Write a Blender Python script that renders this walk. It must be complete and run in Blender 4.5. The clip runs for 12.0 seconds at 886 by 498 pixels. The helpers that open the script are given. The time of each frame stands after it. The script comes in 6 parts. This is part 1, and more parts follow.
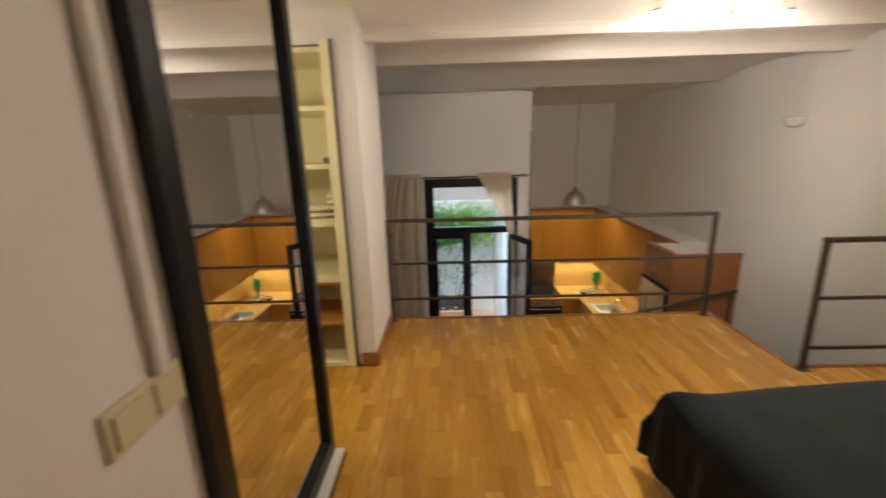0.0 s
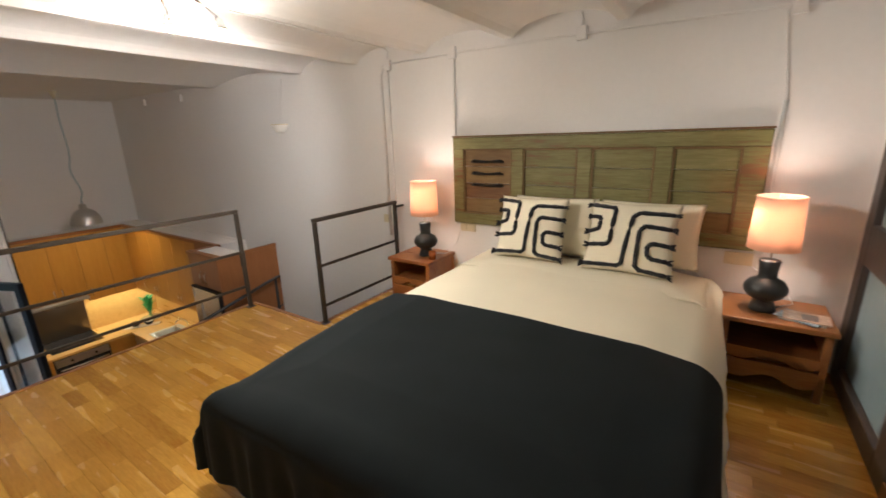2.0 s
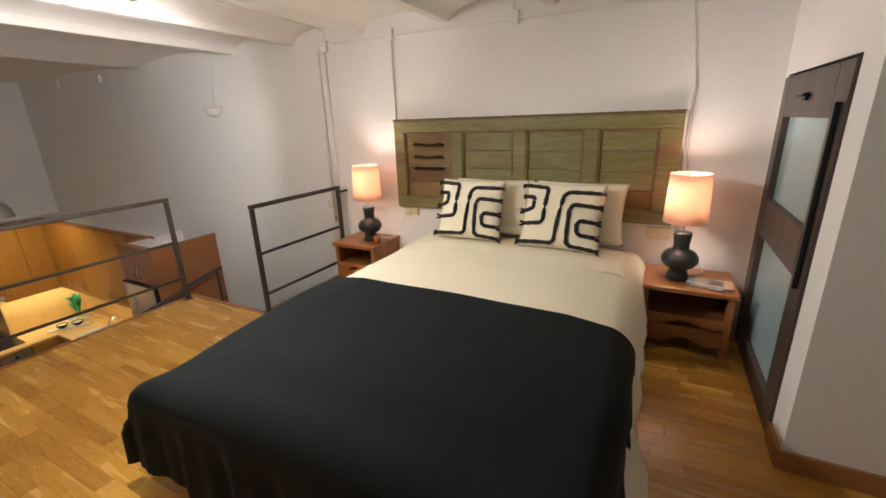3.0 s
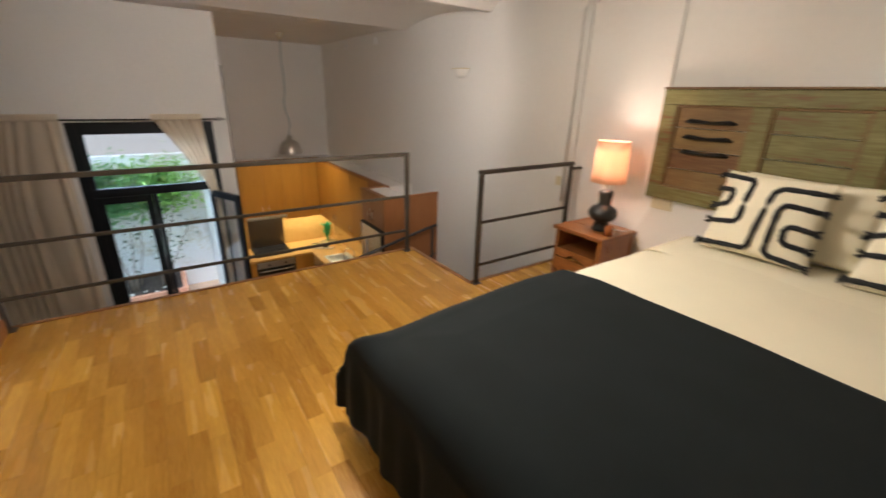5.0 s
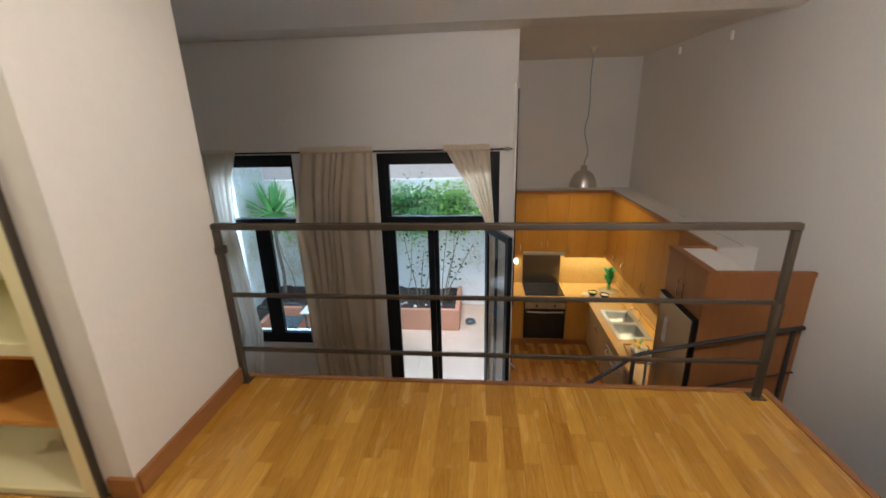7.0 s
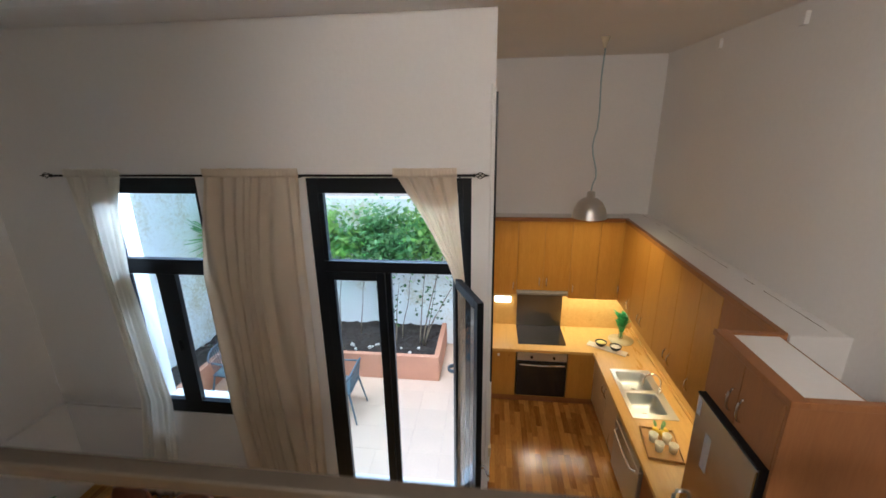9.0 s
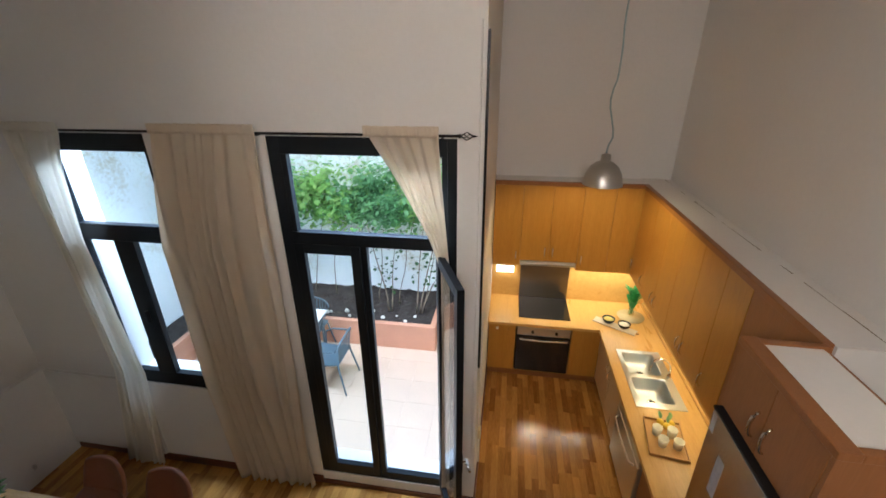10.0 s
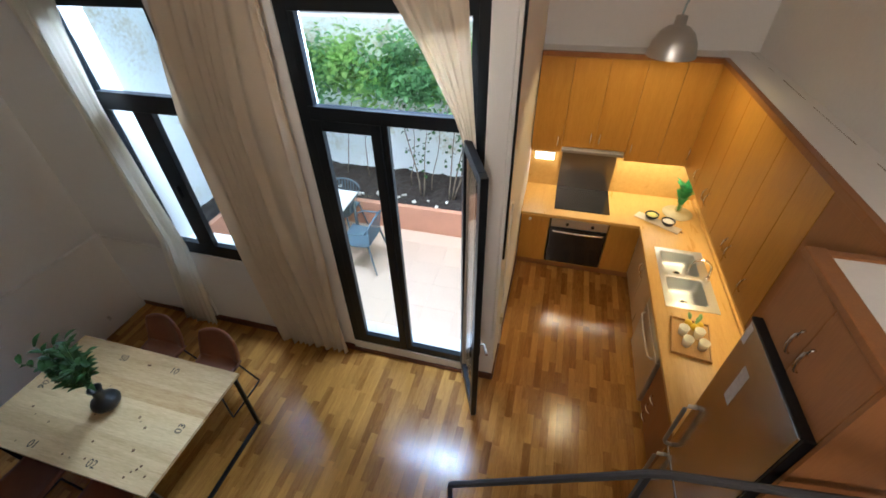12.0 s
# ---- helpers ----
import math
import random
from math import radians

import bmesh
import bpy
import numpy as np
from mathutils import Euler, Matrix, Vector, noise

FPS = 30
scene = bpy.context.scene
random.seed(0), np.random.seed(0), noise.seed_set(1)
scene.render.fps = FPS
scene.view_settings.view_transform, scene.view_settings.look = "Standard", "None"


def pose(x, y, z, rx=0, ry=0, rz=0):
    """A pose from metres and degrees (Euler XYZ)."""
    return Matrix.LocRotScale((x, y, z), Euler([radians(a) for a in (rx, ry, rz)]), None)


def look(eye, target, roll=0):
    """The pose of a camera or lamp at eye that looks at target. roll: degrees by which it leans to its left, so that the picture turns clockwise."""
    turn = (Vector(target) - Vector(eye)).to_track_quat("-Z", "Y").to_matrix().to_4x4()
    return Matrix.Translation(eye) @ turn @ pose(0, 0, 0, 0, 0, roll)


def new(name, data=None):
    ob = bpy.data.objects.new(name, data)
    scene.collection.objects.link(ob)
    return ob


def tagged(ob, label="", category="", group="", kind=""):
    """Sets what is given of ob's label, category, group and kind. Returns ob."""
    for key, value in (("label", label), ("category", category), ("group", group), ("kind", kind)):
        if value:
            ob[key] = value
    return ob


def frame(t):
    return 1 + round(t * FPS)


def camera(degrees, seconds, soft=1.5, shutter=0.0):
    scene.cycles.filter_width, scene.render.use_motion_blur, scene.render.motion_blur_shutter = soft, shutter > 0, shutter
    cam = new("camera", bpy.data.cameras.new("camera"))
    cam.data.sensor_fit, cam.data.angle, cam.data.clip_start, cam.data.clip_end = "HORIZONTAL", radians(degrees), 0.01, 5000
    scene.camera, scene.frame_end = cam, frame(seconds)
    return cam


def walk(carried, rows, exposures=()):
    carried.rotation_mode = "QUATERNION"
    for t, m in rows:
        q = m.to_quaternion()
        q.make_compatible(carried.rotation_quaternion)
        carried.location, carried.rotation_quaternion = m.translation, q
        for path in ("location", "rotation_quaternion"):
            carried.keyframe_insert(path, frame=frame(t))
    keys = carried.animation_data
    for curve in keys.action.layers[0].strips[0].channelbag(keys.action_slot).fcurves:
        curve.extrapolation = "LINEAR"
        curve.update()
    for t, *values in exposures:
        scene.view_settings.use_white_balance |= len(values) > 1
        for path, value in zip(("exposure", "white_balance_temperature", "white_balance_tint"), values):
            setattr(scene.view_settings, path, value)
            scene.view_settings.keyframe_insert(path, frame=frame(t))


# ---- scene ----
cam = camera(94.2, 12.0, soft=1.6, shutter=0.35)
PATH = [
    (0, (0.855, 1.645, 1.481), (0.805, 3.584, 0.995), -1.7),
    (0.5, (1.026, 1.703, 1.471), (1.592, 3.557, 0.98), -1.8),
    (1, (1.12, 1.676, 1.474), (2.191, 3.289, 0.971), -1.9),
    (1.5, (1.113, 1.586, 1.461), (2.519, 2.914, 0.955), -1.7),
    (2, (1.068, 1.524, 1.465), (2.665, 2.606, 0.935), -1.9),
    (2.5, (1.04, 1.441, 1.448), (2.723, 2.359, 0.878), -2.0),
    (2.7, (1.054, 1.407, 1.448), (2.744, 2.297, 0.855), -2.0),
    (4.3, (1.193, 1.534, 1.37), (2.7, 2.661, 0.693), 0.7),
    (4.5, (1.234, 1.618, 1.37), (2.643, 2.861, 0.684), 0.7),
    (5, (1.237, 1.839, 1.369), (2.297, 3.384, 0.67), 1.5),
    (5.5, (1.377, 2.124, 1.378), (1.897, 3.923, 0.674), 0.8),
    (6, (1.435, 2.399, 1.38), (1.479, 4.266, 0.664), 0.1),
    (6.5, (1.519, 2.753, 1.37), (1.412, 4.629, 0.687), -1.0),
    (7, (1.614, 3.133, 1.375), (1.439, 5.03, 0.765), -1.4),
    (7.5, (1.69, 3.511, 1.381), (1.513, 5.419, 0.809), -1.2),
    (9.3, (2.063, 4.708, 1.441), (1.822, 6.598, 0.834), -0.6),
    (9.5, (2.102, 4.829, 1.43), (1.856, 6.696, 0.758), -0.4),
    (10, (2.197, 5.05, 1.422), (1.898, 6.86, 0.625), -0.5),
    (10.5, (2.267, 5.22, 1.408), (1.923, 6.949, 0.462), -0.6),
    (11, (2.29, 5.265, 1.393), (1.921, 6.915, 0.325), -0.6),
    (11.5, (2.301, 5.272, 1.36), (1.895, 6.833, 0.177), -1.2),
    (12, (2.271, 5.26, 1.33), (1.839, 6.746, 0.063), -1.6),
]
EXPOSURES = [(0.0, 0.22, 6200, 10), (1.5, 0.3, 5700, 10), (2.7, 0.42, 5500, 10), (4.3, 0.46, 5600, 10), (5.5, 0.3, 5950, 10), (6.6, 0.26, 5900, 10), (7.6, 0.33, 5500, 10), (9.4, 0.65, 5600, 10), (12.0, 0.70, 5850, 10)]
walk(cam, [(t, look(eye, target, roll)) for t, eye, target, roll in PATH], EXPOSURES)

# ---- measures of the place ----
LOW = -2.58          # lower floor
TOP = 2.22           # ceiling
WEST, EAST = -2.62, 4.2
SOUTH = -1.2
EDGE_Y = 5.05        # front edge of the mezzanine
WELL_X, WELL_Y = 3.06, 4.12   # stairwell: east of WELL_X, north of WELL_Y
GLASS_Y = 7.84       # inner face of the window wall
WALL_T = 0.3
KITCHEN_N = 10.52
KITCHEN_W = 2.02
COUNTER = -1.66

# ---- daylight ----
world = bpy.data.worlds.new("world")
scene.world = world
world.use_nodes = True
wn = world.node_tree.nodes
sky = wn.new("ShaderNodeTexSky")
sky.sky_type = "NISHITA"
sky.sun_disc = False
sky.sun_elevation, sky.sun_rotation = radians(68), radians(203)
wn["Background"].inputs["Strength"].default_value = 0.10
world.node_tree.links.new(sky.outputs["Color"], wn["Background"].inputs["Color"])


def lamp(name, kind, place, watts, colour=(1, 1, 1), size=0.1, target=None, **more):
    data = bpy.data.lights.new(name, kind)
    data.energy, data.color = watts, colour
    if kind == "SUN":
        data.angle = size
    elif kind == "AREA":
        data.size = size
        if "size_y" in more:
            data.shape, data.size_y = "RECTANGLE", more["size_y"]
    else:
        data.shadow_soft_size = size
    if kind == "SPOT":
        data.spot_size, data.spot_blend = radians(more.get("cone", 90)), 0.6
    ob = new(name, data)
    ob.matrix_world = look(place, target) if target else pose(*place)
    return ob


SUN_DIR = Vector((0.15, 0.36, -1.0)).normalized()
lamp("sun", "SUN", (0, 14, 9), 2.0, (1.0, 0.97, 0.92), radians(24), tuple(Vector((0, 14, 9)) + SUN_DIR))
WARM = (1.0, 0.79, 0.60)
SPOTS = [(1.78, 3.67, 2.02), (1.96, 3.60, 2.06), (2.15, 3.76, 2.0), (2.33, 3.66, 2.0)]
for place in SPOTS:
    lamp("spot_bulb", "POINT", (place[0], place[1], place[2] - 0.05), 9.0, (1.0, 0.85, 0.66), 0.03)
lamp("spot_beam", "SPOT", (1.76, 3.67, 1.95), 30, (1.0, 0.86, 0.66), 0.04, (-0.5, 4.3, 0.8), cone=80)
lamp("closet_bulb", "POINT", (-0.8, 3.55, 1.6), 12, (1.0, 0.86, 0.58), 0.05)
lamp("spot_beam", "SPOT", (2.1, 3.70, 1.93), 76, (1.0, 0.85, 0.66), 0.03, (2.8, 1.5, 0.0), cone=112)
lamp("spot_beam", "SPOT", (2.33, 3.70, 1.93), 108, (1.0, 0.84, 0.68), 0.14, (3.4, 8.6, 1.0), cone=98)
BED_LAMPS = [(3.95, 3.72), (3.93, 1.30)]
for x, y in BED_LAMPS:
    lamp("bedside_bulb", "POINT", (x, y, 0.985), 8.5, WARM, 0.06)
lamp("cabinet_strip_light", "AREA", (3.6, 10.3, -1.06), 4.5, (1.0, 0.88, 0.58), 1.0, (3.6, 10.3, -2), size_y=0.05)
lamp("cabinet_strip_light", "AREA", (4.0, 8.7, -1.045), 4.6, (1.0, 0.78, 0.40), 0.05, (4.0, 8.7, -2), size_y=1.8)
lamp("hood_light", "AREA", (2.78, 10.3, -1.02), 3.5, (1.0, 0.8, 0.5), 0.3, (2.78, 10.2, -2), size_y=0.1)
lamp("pendant_bulb", "POINT", (3.10, 9.22, 0.452), 16, (1.0, 0.76, 0.36), 0.03)
# Added area lamps, unseen above the openings, stand in for the sky's light.
SKYLIGHT = (0.62, 0.79, 1.0)
lamp("sky_through_door", "AREA", (1.14, GLASS_Y + 0.40, 1.27), 205, SKYLIGHT, 1.2, (1.14, GLASS_Y - 2.2, -1.6), size_y=0.5)
lamp("sky_through_window", "AREA", (-1.0, GLASS_Y + 0.45, 1.30), 120, SKYLIGHT, 0.75, (-0.94, GLASS_Y - 2.2, -1.6), size_y=0.5)



# ---- materials ----
def material(name, base, rough=0.6, metal=0.0, spread=0.12, scale=3.0, fine=60.0, bump=0.15, depth=0.002, stretch=(1, 1, 1), vary=0.0, **extra):
    """A surface with colour variation at two scales, uneven gloss and a fine relief."""
    m = bpy.data.materials.new(name)
    m.use_nodes = True
    n, l = m.node_tree.nodes, m.node_tree.links
    b = n["Principled BSDF"]
    b.inputs["Roughness"].default_value = rough
    b.inputs["Metallic"].default_value = metal
    for key, value in extra.items():
        b.inputs[key.replace("_", " ")].default_value = value
    coord, mapping = n.new("ShaderNodeTexCoord"), n.new("ShaderNodeMapping")
    mapping.inputs["Scale"].default_value = stretch
    l.new(coord.outputs["Object"], mapping.inputs["Vector"])
    large, small = n.new("ShaderNodeTexNoise"), n.new("ShaderNodeTexNoise")
    for node, s, d in ((large, scale, 3), (small, fine, 4)):
        node.inputs["Scale"].default_value = s
        node.inputs["Detail"].default_value = d
        l.new(mapping.outputs["Vector"], node.inputs["Vector"])
    mix = n.new("ShaderNodeMix")
    mix.data_type = "FLOAT"
    mix.inputs["Factor"].default_value = 0.4
    l.new(large.outputs["Fac"], mix.inputs["A"])
    l.new(small.outputs["Fac"], mix.inputs["B"])
    value = mix.outputs["Result"]
    if vary:
        info, add = n.new("ShaderNodeObjectInfo"), n.new("ShaderNodeMath")
        add.operation = "MULTIPLY_ADD"
        l.new(info.outputs["Random"], add.inputs[0])
        add.inputs[1].default_value = vary
        l.new(value, add.inputs[2])
        sub = n.new("ShaderNodeMath")
        sub.operation = "SUBTRACT"
        l.new(add.outputs[0], sub.inputs[0])
        sub.inputs[1].default_value = vary / 2
        value = sub.outputs[0]
    ramp = n.new("ShaderNodeValToRGB")
    ramp.color_ramp.elements[0].position, ramp.color_ramp.elements[1].position = 0.2, 0.8
    second = extra.get("second")
    lo = tuple(c * (1 - spread) for c in base)
    hi = tuple(min(1, c * (1 + spread)) for c in base)
    ramp.color_ramp.elements[0].color, ramp.color_ramp.elements[1].color = (*lo, 1), (*hi, 1)
    l.new(value, ramp.inputs["Fac"])
    l.new(ramp.outputs["Color"], b.inputs["Base Color"])
    if bump:
        bn = n.new("ShaderNodeBump")
        bn.inputs["Strength"].default_value, bn.inputs["Distance"].default_value = bump, depth
        l.new(small.outputs["Fac"], bn.inputs["Height"])
        l.new(bn.outputs["Normal"], b.inputs["Normal"])
    return m


def wood(name, dark, light, rough=0.35, ring=6.0, axis=(1, 0, 0), vary=0.6, coat=0.0, island=False):
    """Wood whose grain runs along the axis; pieces differ by Object Info's Random."""
    m = bpy.data.materials.new(name)
    m.use_nodes = True
    n, l = m.node_tree.nodes, m.node_tree.links
    b = n["Principled BSDF"]
    b.inputs["Roughness"].default_value = rough
    b.inputs["Coat Weight"].default_value = coat
    b.inputs["Coat Roughness"].default_value = 0.15
    coord, info = n.new("ShaderNodeTexCoord"), n.new("ShaderNodeNewGeometry" if island else "ShaderNodeObjectInfo")
    chance = info.outputs["Random Per Island" if island else "Random"]
    shift = n.new("ShaderNodeVectorMath")
    shift.operation = "MULTIPLY_ADD"
    shift.inputs[1].default_value = (37, 23, 11)
    l.new(chance, shift.inputs[0])
    l.new(coord.outputs["Object"], shift.inputs[2])
    mapping = n.new("ShaderNodeMapping")
    mapping.inputs["Scale"].default_value = [1.6 if a else 16 for a in axis]
    l.new(shift.outputs[0], mapping.inputs["Vector"])
    grain, streak = n.new("ShaderNodeTexNoise"), n.new("ShaderNodeTexNoise")
    grain.inputs["Scale"].default_value, grain.inputs["Detail"].default_value = ring * 1.6, 6
    streak.inputs["Scale"].default_value, streak.inputs["Detail"].default_value = ring / 5, 2
    for node in (grain, streak):
        node.inputs["Distortion"].default_value = 0.6
        l.new(mapping.outputs["Vector"], node.inputs["Vector"])
    mix = n.new("ShaderNodeMix")
    mix.data_type = "FLOAT"
    mix.inputs["Factor"].default_value = 0.45
    l.new(grain.outputs["Fac"], mix.inputs["A"])
    l.new(streak.outputs["Fac"], mix.inputs["B"])
    add = n.new("ShaderNodeMath")
    add.operation = "MULTIPLY_ADD"
    l.new(chance, add.inputs[0])
    add.inputs[1].default_value = vary
    l.new(mix.outputs["Result"], add.inputs[2])
    sub = n.new("ShaderNodeMath")
    sub.operation = "SUBTRACT"
    l.new(add.outputs[0], sub.inputs[0])
    sub.inputs[1].default_value = vary / 2
    ramp = n.new("ShaderNodeValToRGB")
    e = ramp.color_ramp.elements
    e[0].position, e[1].position = 0.2, 0.8
    e[0].color, e[1].color = (*dark, 1), (*light, 1)
    l.new(sub.outputs[0], ramp.inputs["Fac"])
    l.new(ramp.outputs["Color"], b.inputs["Base Color"])
    bn = n.new("ShaderNodeBump")
    bn.inputs["Strength"].default_value, bn.inputs["Distance"].default_value = 0.12, 0.001
    l.new(grain.outputs["Fac"], bn.inputs["Height"])
    l.new(bn.outputs["Normal"], b.inputs["Normal"])
    rr = n.new("ShaderNodeMapRange")
    rr.inputs["To Min"].default_value, rr.inputs["To Max"].default_value = max(0.02, rough - 0.08), rough + 0.1
    l.new(streak.outputs["Fac"], rr.inputs["Value"])
    l.new(rr.outputs["Result"], b.inputs["Roughness"])
    return m


def glass(name, tint=(1, 1, 1), rough=0.0):
    """Thin clear glass: more mirror-like at grazing angles."""
    m = bpy.data.materials.new(name)
    m.use_nodes = True
    n, l = m.node_tree.nodes, m.node_tree.links
    n.remove(n["Principled BSDF"])
    clear, gloss, mix = n.new("ShaderNodeBsdfTransparent"), n.new("ShaderNodeBsdfGlossy"), n.new("ShaderNodeMixShader")
    weight, power, scale = n.new("ShaderNodeLayerWeight"), n.new("ShaderNodeMath"), n.new("ShaderNodeMath")
    clear.inputs["Color"].default_value = (*tint, 1)
    gloss.inputs["Roughness"].default_value = rough
    weight.inputs["Blend"].default_value = 0.5
    power.operation, scale.operation = "POWER", "MULTIPLY_ADD"
    l.new(weight.outputs["Facing"], power.inputs[0])
    power.inputs[1].default_value = 4.0
    l.new(power.outputs[0], scale.inputs[0])
    scale.inputs[1].default_value, scale.inputs[2].default_value = 0.6, 0.03
    l.new(scale.outputs[0], mix.inputs[0])
    l.new(clear.outputs[0], mix.inputs[1])
    l.new(gloss.outputs[0], mix.inputs[2])
    l.new(mix.outputs[0], n["Material Output"].inputs["Surface"])
    return m


def leafy(name, base, through_light=0.4):
    """A leaf that lets light through."""
    m = material(name, base, 0.45, spread=0.5, scale=5, fine=30, bump=0.1)
    n, l = m.node_tree.nodes, m.node_tree.links
    t, mix = n.new("ShaderNodeBsdfTranslucent"), n.new("ShaderNodeMixShader")
    t.inputs["Color"].default_value = (*[min(1, c * 1.6) for c in base], 1)
    mix.inputs[0].default_value = through_light
    l.new(n["Principled BSDF"].outputs[0], mix.inputs[1])
    l.new(t.outputs[0], mix.inputs[2])
    l.new(mix.outputs[0], n["Material Output"].inputs["Surface"])
    return m


def glow(name, colour, strength):
    m = bpy.data.materials.new(name)
    m.use_nodes = True
    b = m.node_tree.nodes["Principled BSDF"]
    b.inputs["Base Color"].default_value = (*colour, 1)
    b.inputs["Emission Color"].default_value = (*colour, 1)
    b.inputs["Emission Strength"].default_value = strength
    return m


def cloth(name, base, rough=0.9, weave=500.0, through_light=0.0, spread=0.1):
    m = material(name, base, rough, spread=spread, scale=4, fine=weave, bump=0.3, depth=0.0008, Sheen_Weight=0.03)
    if through_light:
        n, l = m.node_tree.nodes, m.node_tree.links
        t, mix = n.new("ShaderNodeBsdfTranslucent"), n.new("ShaderNodeMixShader")
        t.inputs["Color"].default_value = (*base, 1)
        mix.inputs[0].default_value = through_light
        l.new(n["Principled BSDF"].outputs[0], mix.inputs[1])
        l.new(t.outputs[0], mix.inputs[2])
        l.new(mix.outputs[0], n["Material Output"].inputs["Surface"])
    return m


PLASTER = material("white plaster", (0.78, 0.76, 0.74), 0.85, spread=0.04, scale=1.2, fine=25, bump=0.35, depth=0.006)
CEILING = material("ceiling paint", (0.8, 0.78, 0.75), 0.85, spread=0.04, scale=1.5, fine=18, bump=0.3, depth=0.006)
PARQUET = wood("upper oak parquet", (0.34, 0.148, 0.014), (0.68, 0.385, 0.060), 0.24, 5, (0, 1, 0), 0.36)
PARQUET_REST = wood("upper oak parquet joined", (0.34, 0.148, 0.014), (0.68, 0.385, 0.060), 0.24, 5, (0, 1, 0), 0.36, island=True)
PARQUET_LOW_REST = wood("lower oak parquet joined", (0.22, 0.088, 0.018), (0.55, 0.275, 0.062), 0.18, 5, (0, 1, 0), 0.48, island=True)
PARQUET_LOW = wood("lower oak parquet", (0.22, 0.088, 0.018), (0.55, 0.275, 0.062), 0.18, 5, (0, 1, 0), 0.48)
GAP = material("parquet gap", (0.20, 0.09, 0.022), 0.8)
SKIRT = wood("skirting wood", (0.22, 0.09, 0.03), (0.40, 0.18, 0.06), 0.4, 5, (0, 1, 0), 0.1)
SKIRT_LOW = wood("dark stained skirting", (0.07, 0.018, 0.008), (0.15, 0.045, 0.018), 0.35, 5, (0, 1, 0), 0.1)
STEEL = material("grey steel paint", (0.058, 0.046, 0.034), 0.5, 0.2, spread=0.25, scale=9, fine=120, bump=0.2, depth=0.001)
BLACKSTEEL = material("dark stair steel", (0.05, 0.05, 0.055), 0.5, 0.4, spread=0.3, scale=6, fine=90)
FRAME = material("black frame paint", (0.008, 0.010, 0.013), 0.35, spread=0.2, bump=0.05, Specular_IOR_Level=0.3)
MAPLE = wood("honey cabinet wood", (0.40, 0.18, 0.022), (0.56, 0.29, 0.050), 0.38, 4, (0, 0, 1), 0.12)
CHERRY = wood("reddish cabinet wood", (0.24, 0.092, 0.027), (0.34, 0.142, 0.046), 0.42, 4, (0, 0, 1), 0.1)
WORKTOP = wood("beech worktop", (0.52, 0.30, 0.075), (0.70, 0.45, 0.14), 0.3, 5, (0, 1, 0), 0.1)
STAINLESS = material("brushed stainless steel", (0.58, 0.57, 0.55), 0.33, 0.9, spread=0.06, scale=2, fine=200, bump=0.05, depth=0.0004, stretch=(1, 1, 12))
SINKSTEEL = material("satin sink steel", (0.58, 0.61, 0.63), 0.3, 1.0, spread=0.06, scale=3, fine=160, bump=0.05, depth=0.0004)
FRIDGESTEEL = material("polished fridge steel", (0.50, 0.48, 0.46), 0.2, 1.0, spread=0.06, scale=2, fine=200, bump=0.05, depth=0.0004, stretch=(1, 1, 12))
CHROME = material("chrome", (0.84, 0.83, 0.81), 0.26, 1.0, spread=0.03, bump=0)
BLACKGLASS = material("black glass", (0.012, 0.012, 0.013), 0.06, spread=0.2, bump=0)
GLASS = glass("window glass", (0.97, 0.99, 0.985))
FROSTED = material("frosted glass", (0.36, 0.48, 0.51), 0.14, spread=0.06, bump=0.05)
MIRROR = material("mirror", (0.88, 0.89, 0.88), 0.0, 1.0, spread=0.0, bump=0)
CURTAIN = cloth("natural linen", (0.78, 0.68, 0.55), through_light=0.38)
DARKCLOTH = cloth("charcoal green blanket cloth", (0.0068, 0.0102, 0.0112), spread=0.35)
DARKCLOTH.node_tree.nodes["Principled BSDF"].inputs["Specular IOR Level"].default_value = 0.22
DARKCLOTH.node_tree.nodes["Principled BSDF"].inputs["Sheen Weight"].default_value = 0.015
SHEET = cloth("cream cotton", (0.80, 0.74, 0.57), spread=0.05)
PILLOWCLOTH = cloth("ivory woven cotton", (0.78, 0.71, 0.54), weave=250)
BLACKYARN = cloth("black tufted yarn", (0.014, 0.014, 0.016), weave=300)
def worn(m, colour, at):
    """Lets a third colour show where the paint is thin."""
    ramp = next(x for x in m.node_tree.nodes if x.type == "VALTORGB").color_ramp
    e = ramp.elements.new(at)
    e.color = tuple(ramp.elements[0].color)
    ramp.elements[0].color = (*colour, 1)
    ramp.elements[0].position = at - 0.07
    return m


OLIVE = wood("weathered olive paint", (0.15, 0.125, 0.035), (0.28, 0.27, 0.11), 0.55, 3, (0, 1, 0), 0.12)
worn(OLIVE, (0.17, 0.075, 0.022), 0.425)
BAREWOOD = wood("worn brown panel wood", (0.12, 0.05, 0.015), (0.25, 0.17, 0.06), 0.6, 3, (0, 1, 0), 0.3)
REDWOOD = wood("varnished red wood", (0.17, 0.055, 0.014), (0.40, 0.165, 0.048), 0.3, 4, (0, 1, 0), 0.2)
CLOSETPAINT = material("cream closet paint", (0.86, 0.79, 0.50), 0.55, spread=0.04, bump=0.05)
ORANGEWOOD = wood("orange pine box", (0.56, 0.24, 0.04), (0.70, 0.35, 0.08), 0.45, 4, (1, 0, 0), 0.1)
TERRACE = material("terrace tile", (0.62, 0.44, 0.31), 0.5, spread=0.08, scale=2, fine=40, vary=0.08)
TERRACOTTA = material("terracotta planter", (0.52, 0.25, 0.15), 0.8, spread=0.15, scale=3)
